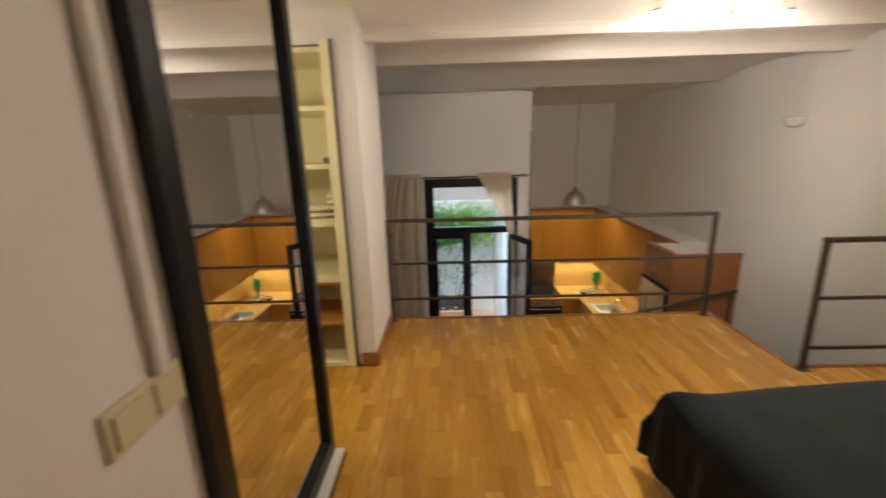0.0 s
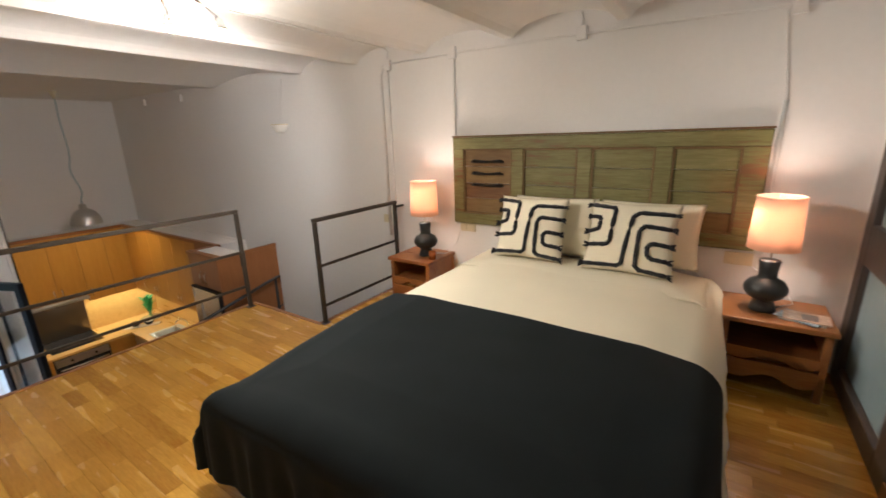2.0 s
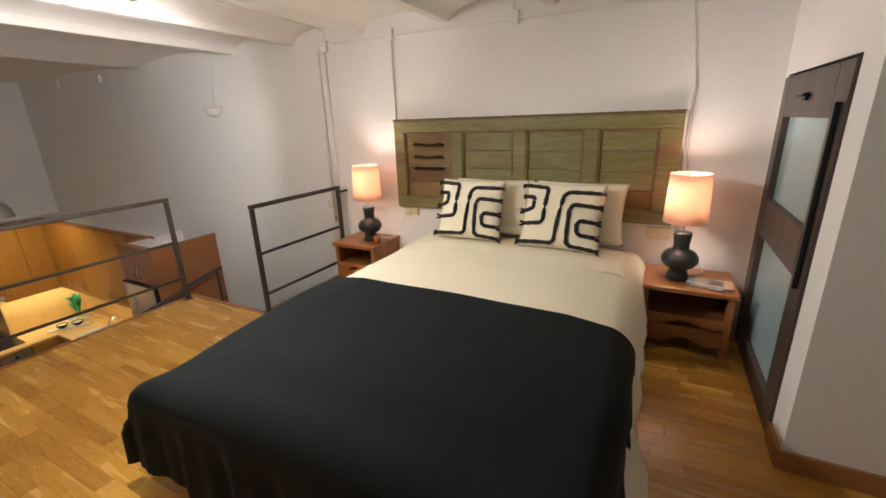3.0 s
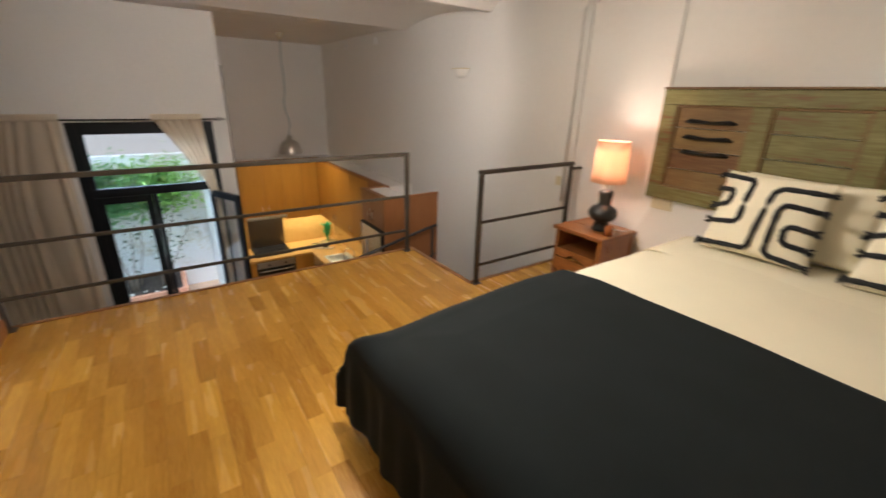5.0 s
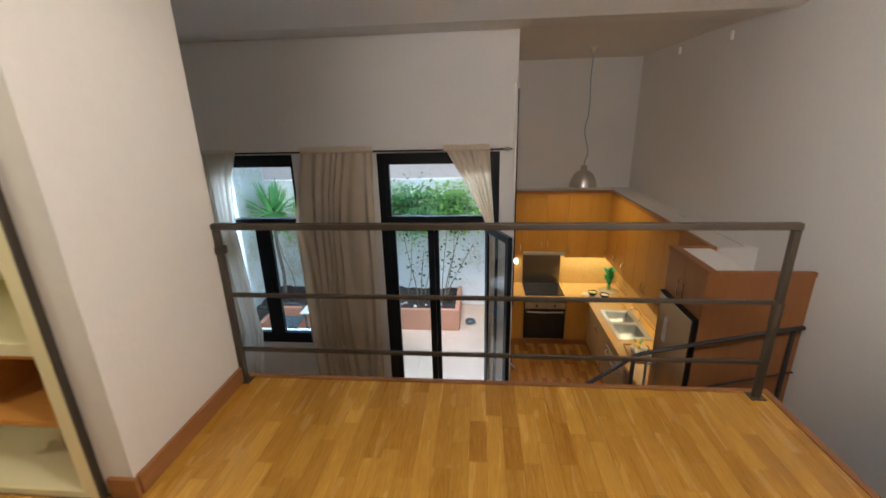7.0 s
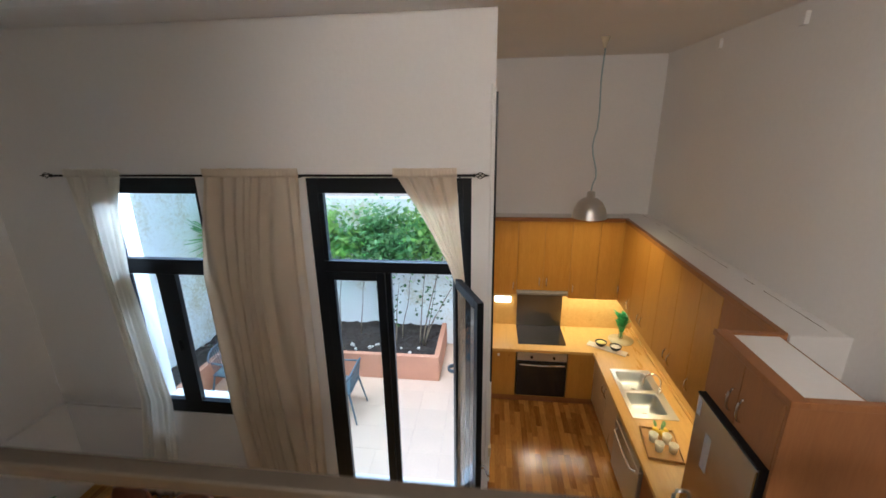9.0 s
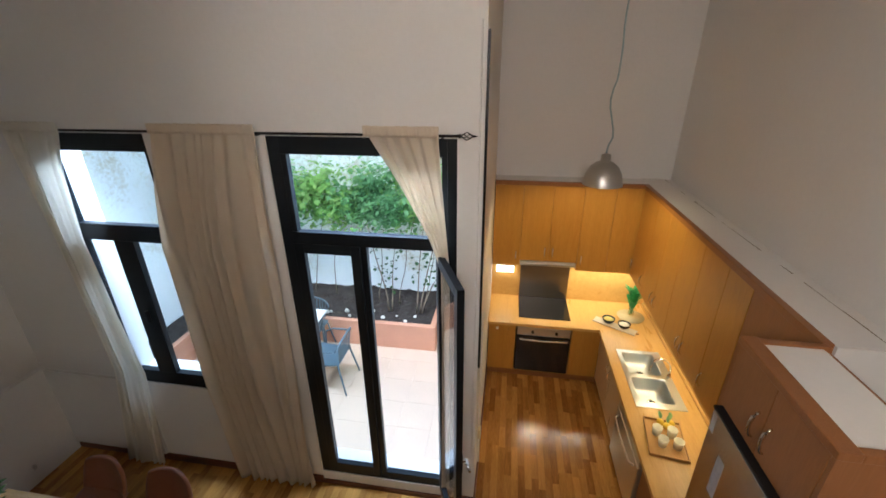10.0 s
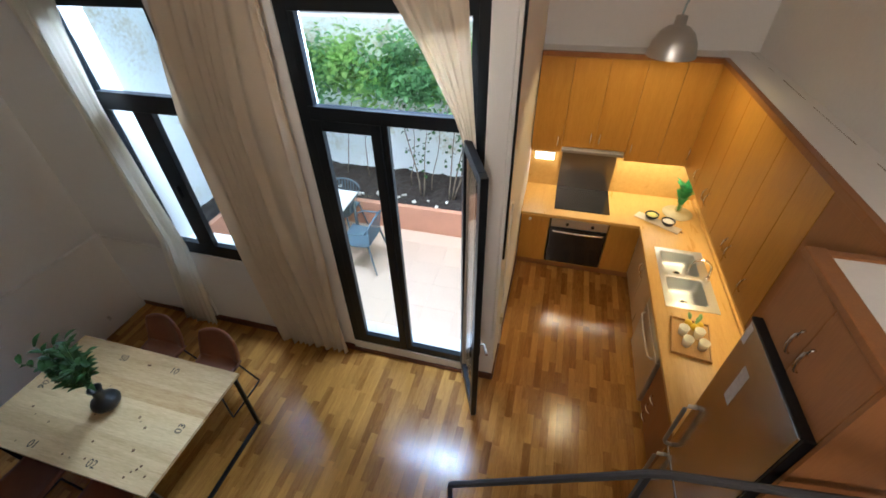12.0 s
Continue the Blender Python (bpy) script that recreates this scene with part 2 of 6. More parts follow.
GARDENWALL = material("whitewashed garden wall", (0.80, 0.82, 0.80), 0.9, spread=0.12, scale=1.5, fine=30, bump=0.5, depth=0.01)
stain = next(x for x in GARDENWALL.node_tree.nodes if x.type == "VALTORGB").color_ramp.elements
stain[0].color, stain[0].position, stain[1].position = (0.62, 0.56, 0.40, 1), 0.34, 0.5
SOIL = material("dark soil", (0.03, 0.022, 0.017), 0.95, spread=0.5, scale=12, fine=80, bump=0.8, depth=0.02)
LEAF = leafy("leaf green", (0.20, 0.38, 0.18), 0.5)
DEEPLEAF = leafy("dark glossy leaf", (0.030, 0.082, 0.020), 0.15)
# Sheer copy of CURTAIN; daylight coming through is also put into its paler colour.
SHEER = cloth("sheer linen, paler for light through it", (0.88, 0.84, 0.76), through_light=0.6)
BARK = material("bark", (0.22, 0.17, 0.12), 0.9, spread=0.3, scale=10, fine=60, bump=0.6)
PINE = wood("pale pine tabletop", (0.44, 0.26, 0.10), (0.82, 0.62, 0.34), 0.42, 5, (1, 0, 0), 0.3)
LEATHER = material("brown leather", (0.21, 0.075, 0.032), 0.45, spread=0.25, scale=6, fine=150, bump=0.25)
BLACKMETAL = material("black powder coat", (0.015, 0.015, 0.016), 0.4, 0.5, spread=0.2)
CERAMIC = material("black ceramic", (0.018, 0.02, 0.02), 0.3, spread=0.3, scale=20, fine=120, bump=0.2)
IVORY = material("ivory plastic", (0.66, 0.58, 0.40), 0.4, spread=0.04, bump=0)
WHITE = material("white enamel", (0.82, 0.8, 0.76), 0.35, spread=0.03, bump=0)
BLUEGREY = material("blue grey resin", (0.085, 0.12, 0.14), 0.5, spread=0.1)


# ---- mesh helpers ----
def box(bm, x0, x1, y0, y1, z0, z1, bevel=0.0):
    m = Matrix.Translation(((x0 + x1) / 2, (y0 + y1) / 2, (z0 + z1) / 2)) @ Matrix.Diagonal((abs(x1 - x0), abs(y1 - y0), abs(z1 - z0), 1))
    made = bmesh.ops.create_cube(bm, size=1, matrix=m)
    if bevel:
        edges = list({e for v in made["verts"] for e in v.link_edges})
        bmesh.ops.bevel(bm, geom=edges, offset=bevel, segments=2, affect="EDGES", profile=0.5)
    return bm


def tube(bm, a, b, r, r2=None, sides=10):
    a, b = Vector(a), Vector(b)
    d = b - a
    m = Matrix.Translation((a + b) / 2) @ d.to_track_quat("Z", "Y").to_matrix().to_4x4()
    bmesh.ops.create_cone(bm, cap_ends=True, segments=sides, radius1=r, radius2=r if r2 is None else r2, depth=d.length, matrix=m)
    return bm


def bar(bm, a, b, w, h=None, bevel=0.0):
    """A square bar from a to b."""
    a, b = Vector(a), Vector(b)
    d = b - a
    m = Matrix.Translation((a + b) / 2) @ d.to_track_quat("Z", "Y").to_matrix().to_4x4() @ Matrix.Diagonal((w, h or w, d.length, 1))
    made = bmesh.ops.create_cube(bm, size=1, matrix=m)
    if bevel:
        edges = list({e for v in made["verts"] for e in v.link_edges})
        bmesh.ops.bevel(bm, geom=edges, offset=bevel, segments=1, affect="EDGES")
    return bm


def sweep(bm, points, r, sides=8):
    """A round tube along points."""
    pts = [Vector(p) for p in points]
    rings = []
    for i, p in enumerate(pts):
        d = (pts[min(i + 1, len(pts) - 1)] - pts[max(i - 1, 0)]).normalized()
        side = d.cross(Vector((0.13, 0.21, 1)) if abs(d.z) < 0.9 else Vector((1, 0.1, 0))).normalized()
        up = side.cross(d)
        rad = r[i] if isinstance(r, (list, tuple)) else r
        rings.append([bm.verts.new(p + rad * (math.cos(a) * side + math.sin(a) * up)) for a in (2 * math.pi * k / sides for k in range(sides))])
    for r0, r1 in zip(rings, rings[1:]):
        for k in range(sides):
            bm.faces.new((r0[k], r0[(k + 1) % sides], r1[(k + 1) % sides], r1[k]))
    bm.faces.new(rings[0][::-1])
    bm.faces.new(rings[-1])
    return bm


def lathe(bm, profile, centre=(0, 0, 0), sides=24, ripple=0.0, cap=True):
    """Turned shape: profile of (radius, z)."""
    c = Vector(centre)
    rings = []
    for r, z in profile:
        rings.append([bm.verts.new(c + Vector((r * (1 + ripple * (k % 2)) * math.cos(2 * math.pi * k / sides), r * (1 + ripple * (k % 2)) * math.sin(2 * math.pi * k / sides), z))) for k in range(sides)])
    for r0, r1 in zip(rings, rings[1:]):
        for k in range(sides):
            bm.faces.new((r0[k], r0[(k + 1) % sides], r1[(k + 1) % sides], r1[k]))
    if cap and profile[0][0] > 0.001:
        bm.faces.new(rings[0][::-1])
    if cap and profile[-1][0] > 0.001:
        bm.faces.new(rings[-1])
    return bm


def grid(bm, f, nu, nv):
    """A surface of points f(u, v)."""
    v = [[bm.verts.new(f(i / nu, j / nv)) for j in range(nv + 1)] for i in range(nu + 1)]
    for i in range(nu):
        for j in range(nv):
            bm.faces.new((v[i][j], v[i + 1][j], v[i + 1][j + 1], v[i][j + 1]))
    return bm


def part(name, bm, mat, parent=None, label="", smooth=False, thick=0.0):
    me = bpy.data.meshes.new(name)
    bmesh.ops.recalc_face_normals(bm, faces=bm.faces)
    if smooth:
        for f in bm.faces:
            f.smooth = True
    bm.to_mesh(me)
    bm.free()
    me.materials.append(mat)
    ob = new(name, me)
    if parent:
        ob.parent = parent
        ob.matrix_parent_inverse = base_of(parent).inverted()
    if label:
        ob["label"] = label
    if thick:
        s = ob.modifiers.new("thickness", "SOLIDIFY")
        s.thickness, s.offset = thick, 0
    return ob


def base_of(ob):
    m = Matrix(ob.matrix_basis)
    if ob.parent:
        m = base_of(ob.parent) @ ob.matrix_parent_inverse @ m
    return m


def thing(name, place, label, category, group="", kind=""):
    ob = new(name)
    ob.empty_display_size = 0.1
    ob.location = place
    return tagged(ob, label, category, group, kind)


def B():
    return bmesh.new()


def slab(name, spans, mat, label="", category=""):
    """One piece of the setting out of boxes."""
    bm = B()
    for s in spans:
        box(bm, *s)
    return tagged(part(name, bm, mat), label, category, kind="structure")


# ---- the shell ----
DOOR = (0.44, 1.84, -2.42, 1.0)        # terrace door: x0, x1, z0, z1
WIN = (-1.52, -0.56, -1.475, 1.0)       # tall window
g0, g1 = GLASS_Y, GLASS_Y + WALL_T
slab("wall_north", [(WEST - 0.3, WIN[0], g0, g1, LOW - 0.3, TOP + 0.3), (WIN[0], WIN[1], g0, g1, LOW - 0.3, WIN[2]), (WIN[0], WIN[1], g0, g1, WIN[3], TOP + 0.3),
                    (WIN[1], DOOR[0], g0, g1, LOW - 0.3, TOP + 0.3), (DOOR[0], DOOR[1], g0, g1, DOOR[3], TOP + 0.3), (DOOR[0], DOOR[1], g0, g1, LOW - 0.3, DOOR[2]), (DOOR[1], KITCHEN_W, g0, g1, LOW - 0.3, TOP + 0.3)], PLASTER)
slab("wall_kitchen_west", [(KITCHEN_W - 0.2, KITCHEN_W, g1, KITCHEN_N + 0.3, LOW - 0.3, TOP + 0.3)], PLASTER)
slab("wall_kitchen_north", [(KITCHEN_W, EAST, KITCHEN_N, KITCHEN_N + 0.3, LOW - 0.3, TOP + 0.3)], PLASTER)
slab("wall_east", [(EAST, EAST + 0.3, SOUTH - 0.3, KITCHEN_N + 0.3, LOW - 0.3, TOP + 0.3)], PLASTER)
slab("wall_west", [(WEST - 0.3, WEST, SOUTH - 0.3, g0, LOW - 0.3, TOP + 0.3)], PLASTER)
slab("wall_south", [(WEST - 0.3, EAST + 0.3, SOUTH - 0.3, SOUTH, LOW - 0.3, TOP + 0.3)], PLASTER)


def vault_z(y):
    """Height of the vaulted ceiling: shallow brick arches between joists."""
    if y > 7.14:
        return 2.16 + 0.05 * min(1.0, (y - 7.14) / 0.6)
    if y > 5.5:
        return 2.16 + 0.085 * math.sin(math.pi * (y - 5.5) / 1.64) ** 0.8
    k = (y - 4.6) / (0.81 if y < 4.6 else 0.84)
    f = abs(k - round(k)) * 2            # 0 at a joist, 1 at a crown
    flat = 0.12
    if f < flat:
        return 2.155
    g = (f - flat) / (1 - flat)
    return 2.16 + 0.105 * math.sqrt(max(0.0, 1 - (1 - g) ** 2))


bm = B()
ys = [SOUTH + i * (GLASS_Y - SOUTH) / 268 for i in range(269)]
for xa, xb in ((WEST, EAST),):
    low = [(bm.verts.new((xa, y, vault_z(y))), bm.verts.new((xb, y, vault_z(y)))) for y in ys]
    high = [(bm.verts.new((xa, y, 2.5)), bm.verts.new((xb, y, 2.5))) for y in (ys[0], ys[-1])]
    for a, b in zip(low, low[1:]):
        bm.faces.new((a[0], a[1], b[1], b[0]))
    bm.faces.new((high[0][0], high[0][1], high[1][1], high[1][0]))
box(bm, KITCHEN_W, EAST, GLASS_Y + 0.001, KITCHEN_N, TOP, 2.5)
tagged(part("ceiling", bm, CEILING), "white vaulted ceiling of shallow arches between joists", kind="structure")
slab("roof", [(WEST - 0.3, EAST + 0.3, SOUTH - 0.3, g1, 2.5, 2.8), (KITCHEN_W - 0.2, EAST + 0.3, g1, KITCHEN_N + 0.3, 2.5, 2.8)], CEILING)
slab("floor_lower", [(WEST, EAST, SOUTH, g0, LOW - 0.3, LOW - 0.012), (KITCHEN_W, EAST, g0, KITCHEN_N, LOW - 0.3, LOW - 0.012)], GAP)
slab("floor_mezzanine", [(WEST, EAST, SOUTH, WELL_Y, -0.25, -0.012), (WEST, WELL_X, WELL_Y, EDGE_Y - 0.02, -0.25, -0.012)], GAP)
slab("edge_trim", [(0.3, WELL_X, EDGE_Y - 0.02, EDGE_Y + 0.01, -0.27, 0.006), (WELL_X, WELL_X + 0.03, WELL_Y, EDGE_Y + 0.01, -0.27, 0.006), (WELL_X + 0.03, EAST, WELL_Y, WELL_Y + 0.03, -0.27, 0.006)], SKIRT)


# closet niche and the wall beside it
slab("wall_closet", [(0.16, 0.3, 4.26, EDGE_Y - 0.03, 0, TOP + 0.1), (-1.3, 0.16, 4.86, EDGE_Y - 0.03, 0, TOP + 0.1), (-1.42, -1.3, 3.0, EDGE_Y - 0.03, 0, TOP + 0.1),
                     (-1.3, 0.16, 4.26, 4.86, 2.08, TOP + 0.1)], PLASTER)
slab("wall_wardrobe", [(-0.5, 0.21, SOUTH, 2.52, 0, TOP + 0.1), (-0.5, 0.21, 2.52, 3.39, 0, TOP + 0.1)], PLASTER)
slab("wall_bath", [(2.93, 3.11, 0.35, 0.83, 0, TOP + 0.1), (3.11, EAST, 0.62, 0.83, 1.62, TOP + 0.1), (2.93, 3.05, SOUTH, 0.35, 0, TOP + 0.1), (4.14, EAST, 0.62, 0.83, 0, 1.62)], PLASTER)
slab("mezzanine_underside_beam", [(WEST, WELL_X, EDGE_Y - 0.2, EDGE_Y - 0.03, -0.5, -0.25)], PLASTER)
slab("baseboard", [(0.3, 0.316, 4.27, EDGE_Y - 0.03, 0, 0.09), (0.2, 0.316, 4.244, 4.26, 0, 0.09), (2.914, 2.93, SOUTH, 0.83, 0, 0.09), (2.914, 3.11, 0.83, 0.846, 0, 0.09),
                   (4.184, EAST, 0.85, 4.1, 0, 0.08)], SKIRT)
slab("baseboard_lower", [(WEST, WEST + 0.016, SOUTH, g0, LOW, LOW + 0.09), (WEST + 0.016, DOOR[0], g0 - 0.016, g0, LOW, LOW + 0.09), (DOOR[1], KITCHEN_W, g0 - 0.016, g0, LOW, LOW + 0.09),
                         (DOOR[0], DOOR[1], g0 - 0.016, g0, LOW, LOW + 0.05), (KITCHEN_W, KITCHEN_W + 0.014, g0, 9.9, LOW, LOW + 0.09)], SKIRT_LOW)
slab("wall_ledge", [(WEST, WEST + 0.05, SOUTH, g0, LOW, -1.44), (WEST + 0.05, -1.4, g0 - 0.03, g0, LOW + 0.1, -1.46)], PLASTER)


# ---- railings ----
def rail_frame(name, x0, x1, y, heights, posts, label):
    t = thing(name, ((x0 + x1) / 2, y, 0), label, "railing", "steel railings of the mezzanine")
    part("top_rail", bar(B(), (x0 - 0.018, y, heights[0]), (x1 + 0.018, y, heights[0]), 0.036, 0.03, 0.003), STEEL, t)
    for z in heights[1:]:
        part("rail_bar", bar(B(), (x0 + 0.016, y, z), (x1 - 0.016, y, z), 0.016, 0.022, 0.002), STEEL, t)
    for x in posts:
        part("post", bar(B(), (x, y, 0.0), (x, y, heights[0] - 0.018), 0.032, 0.03, 0.003), STEEL, t)
        part("foot_plate", box(B(), x - 0.035, x + 0.035, y - 0.03, y + 0.03, 0.0, 0.006), STEEL, t)
    return t


ra = rail_frame("railing", 0.315, 3.0, 5.0, (0.886, 0.52, 0.20), (0.315, 3.0), "long grey-painted steel railing with two thin bars along the mezzanine edge")
part("wall_bracket", box(B(), 0.301, 0.345, 4.975, 5.02, 0.745, 0.785, 0.004), STEEL, ra)
part("hinge_clasp", tube(B(), (3.0, 5.0, 0.40), (3.0, 5.0, 0.52), 0.024), STEEL, ra)
rb = rail_frame("railing", 3.111, 4.07, 4.105, (0.864, 0.49, 0.15), (3.111, 4.07), "short grey-painted steel railing with two thin bars beside the bed")
part("wall_bracket", tube(B(), (4.07, 4.105, 0.82), (4.2, 4.105, 0.82), 0.012), STEEL, rb)

# stairs: straight flight along the wall, then a turn down to the west
stairs = thing("staircase", (3.6, 5.2, LOW), "dark steel staircase turning down from the mezzanine to the lower floor", "stairs")
for i in range(6):
    z, y = -0.18 * (i + 1), 4.15 + 0.2 * i
    part("tread", box(B(), 3.1, 4.18, y, y + 0.24, z - 0.03, z, 0.004), BLACKSTEEL, stairs)
part("landing", box(B(), 3.1, 4.18, 5.37, 6.2, -1.29, -1.26, 0.004), BLACKSTEEL, stairs)
for i in range(6):
    z, x = -1.26 - 0.188 * (i + 1), 3.1 - 0.22 * (i + 1)
    part("tread", box(B(), x, x + 0.26, 5.37, 6.15, z - 0.03, z, 0.004), BLACKSTEEL, stairs)
part("stringer", bar(B(), (3.08, 4.15, -0.2), (3.08, 5.35, -1.3), 0.01, 0.16), BLACKSTEEL, stairs)
part("stringer", bar(B(), (3.08, 6.18, -1.35), (1.75, 6.18, -2.5), 0.16, 0.01), BLACKSTEEL, stairs)
hr = thing("stair_handrail", (3.0, 6.2, -1.26), "dark steel stair handrail bending down beside the tall cabinets", "railing")
part("handrail", sweep(B(), [(4.12, 6.2, -0.24), (3.9, 6.2, -0.28), (2.95, 6.2, -0.50), (2.88, 6.2, -0.53), (2.8, 6.2, -0.60), (2.03, 6.2, -1.21), (2.0, 6.2, -1.24)], 0.018), BLACKSTEEL, hr)
part("lower_rail", sweep(B(), [(4.12, 6.2, -0.64), (2.95, 6.2, -0.94), (2.88, 6.2, -0.97), (2.8, 6.2, -1.03), (2.0, 6.2, -1.7)], 0.009), BLACKSTEEL, hr)
for x, z in ((4.05, -0.26), (2.88, -0.53), (2.0, -1.24)):
    part("post", bar(B(), (x, 6.2, z), (x, 6.2, -1.27 if x > 2.5 else -2.2), 0.026, 0.026, 0.002), BLACKSTEEL, hr)
part("post", bar(B(), (2.0, 6.2, -2.19), (2.0, 6.2, LOW), 0.026, 0.026, 0.002), BLACKSTEEL, hr)


# ---- closet and mirror door ----
closet = thing("built_in_closet", (-0.5, 4.5, 0), "cream-painted open closet with shelves holding folded linen", "closet")
part("side_panel", box(B(), 0.135, 0.158, 4.26, 4.85, 0.03, 2.07), CLOSETPAINT, closet)
part("side_panel", box(B(), -1.3, -1.28, 4.26, 4.85, 0.03, 2.07), CLOSETPAINT, closet)
part("back_panel", box(B(), -1.28, 0.135, 4.83, 4.85, 0.03, 2.07), CLOSETPAINT, closet)
part("bottom_panel", box(B(), -1.3, 0.158, 4.235, 4.85, 0.0, 0.03), CLOSETPAINT, closet)
part("top_panel", box(B(), -1.28, 0.135, 4.27, 4.83, 2.04, 2.07), CLOSETPAINT, closet)
for z in (1.74, 1.39, 1.04, 0.66):
    part("shelf", box(B(), -1.28, 0.135, 4.262, 4.83, z - (0.03 if z > 1.2 else 0.05), z, 0.002), CLOSETPAINT, closet)
part("divider", box(B(), -0.70, -0.67, 4.27, 4.83, 0.03, 0.61), CLOSETPAINT, closet)
part("trim_strip", box(B(), 0.158, 0.172, 4.235, 4.259, 0.0, 2.1), STEEL, closet, "dark brown edge strip")
part("jamb", box(B(), 0.10, 0.158, 4.235, 4.259, 0.03, 2.1), CLOSETPAINT, closet)
obox = thing("wooden_box", (-0.1, 4.5, 0.25), "open orange pine box standing on short sides in the closet", "box")
part("side_panel", box(B(), -0.365, -0.343, 4.275, 4.72, 0.245, 0.605), ORANGEWOOD, obox)
part("side_panel", box(B(), 0.11, 0.13, 4.275, 4.72, 0.245, 0.605), ORANGEWOOD, obox)
part("top_panel", box(B(), -0.343, 0.11, 4.275, 4.72, 0.59, 0.609), ORANGEWOOD, obox)
part("bottom_panel", box(B(), -0.343, 0.11, 4.275, 4.72, 0.297, 0.318), ORANGEWOOD, obox)
part("foot_rail", box(B(), -0.365, 0.13, 4.70, 4.719, 0.245, 0.296), ORANGEWOOD, obox)


def folded(name, x, y, z, w, d, layers, label, mat):
    t = thing(name, (x, y, z), label, "linen", "linen in the closet")
    for i in range(layers):
        bm = B()
        r = random.Random(int(x * 100) + i)
        dx = r.uniform(-0.01, 0.01)

        def f(u, v, i=i, dx=dx):
            a, b = 2 * math.pi * u, (v - 0.5) * math.pi
            cx = math.copysign(abs(math.cos(a)) ** 0.35, math.cos(a)) * abs(math.cos(b)) ** 0.4
            cy = math.copysign(abs(math.sin(a)) ** 0.35, math.sin(a)) * abs(math.cos(b)) ** 0.4
            p = Vector((x + dx + cx * w / 2, y + cy * d / 2, 0))
            return (p.x, p.y, z + 0.022 + i * 0.04 + math.sin(b) * 0.021 + 0.004 * noise.noise(p * 12))
        grid(bm, f, 24, 8)
        part("folded_sheet", bm, mat, t, smooth=True)
    return t


folded("folded_linen", -0.40, 4.42, 1.04, 0.17, 0.26, 2, "low stack of white folded towels on a closet shelf", SHEET)
folded("folded_linen", -0.21, 4.43, 1.04, 0.19, 0.28, 2, "low stack of white folded towels on a closet shelf", SHEET)
folded("folded_linen", -0.03, 4.42, 1.04, 0.17, 0.26, 2, "low stack of white folded towels on a closet shelf", SHEET)
folded("folded_linen", 0.075, 4.47, 1.04, 0.10, 0.3, 4, "taller bundle of white folded bed linen against the closet side", SHEET)
folded("folded_linen", -0.68, 4.45, 1.04, 0.28, 0.3, 2, "low stack of white folded towels on a closet shelf", SHEET)
folded("folded_linen", 0.06, 4.42, 1.39, 0.09, 0.14, 1, "small folded grey cloth on the upper closet shelf", cloth("grey wool", (0.20, 0.18, 0.14)))

md = thing("mirror_door", (0.2, 3.05, 0), "sliding wardrobe door with a full-height mirror in a black frame", "mirror")
part("mirror_pane", box(B(), 0.212, 0.218, 2.53, 3.345, 0.1, 2.08), MIRROR, md)
part("stile", box(B(), 0.2115, 0.250, 2.50, 2.575, 0.03, 2.11, 0.003), FRAME, md)
part("stile", box(B(), 0.2115, 0.245, 3.335, 3.385, 0.03, 2.11, 0.003), FRAME, md)
part("bottom_rail", box(B(), 0.2115, 0.244, 2.575, 3.335, 0.03, 0.11, 0.003), FRAME, md)
part("top_rail", box(B(), 0.2115, 0.244, 2.575, 3.335, 2.07, 2.11, 0.003), FRAME, md)
slab("wardrobe_track", [(0.2115, 0.285, 2.47, 3.395, 0, 0.028)], WHITE)


def wall_plate(name, y, z, gangs, label, x=EAST, side=-1, gw=0.075, gh=0.08):
    t = thing(name, (x, y, z), label, "switch", "switches and sockets")
    xa, xb = sorted((x, x + side * 0.012))
    part("frame", box(B(), xa, xb, y - gangs * gw / 2, y + gangs * gw / 2, z - gh / 2, z + gh / 2, 0.003), IVORY, t)
    for g in range(gangs):
        c = y + (g - (gangs - 1) / 2) * gw
        xc, xd = sorted((x + side * 0.012, x + side * 0.019))
        part("rocker", box(B(), xc, xd, c - gw * 0.36, c + gw * 0.36, z - gh * 0.36, z + gh * 0.36, 0.002), IVORY, t)
    return t


wall_plate("light_switch", 2.38, 0.98, 2, "ivory double light switch on the wall beside the mirror door", 0.21, 1, 0.11, 0.1)
wall_plate("wall_socket", 3.36, 0.67, 2, "ivory double socket under the headboard beside the lamp")
wall_plate("wall_socket", 1.37, 0.65, 2, "ivory double socket behind the bedside lamp")
wall_plate("light_switch", 4.32, 0.67, 1, "small ivory light switch by the stair railing")
cd = thing("cable_conduit", (0.22, 2.42, 1.0), "painted cable conduit rising up the wall above the switch", "conduit")
part("pipe", tube(B(), (0.225, 2.42, 1.03), (0.225, 2.42, 2.2), 0.012), PLASTER, cd)


# ---- conduits of the bedroom wall ----
def conduit(points, r, label, name="cable_conduit"):
    t = thing(name, points[0], label, "conduit", "painted conduits on the bedroom wall")
    part("pipe", sweep(B(), points, r, 8), PLASTER, t, smooth=True)
    return t


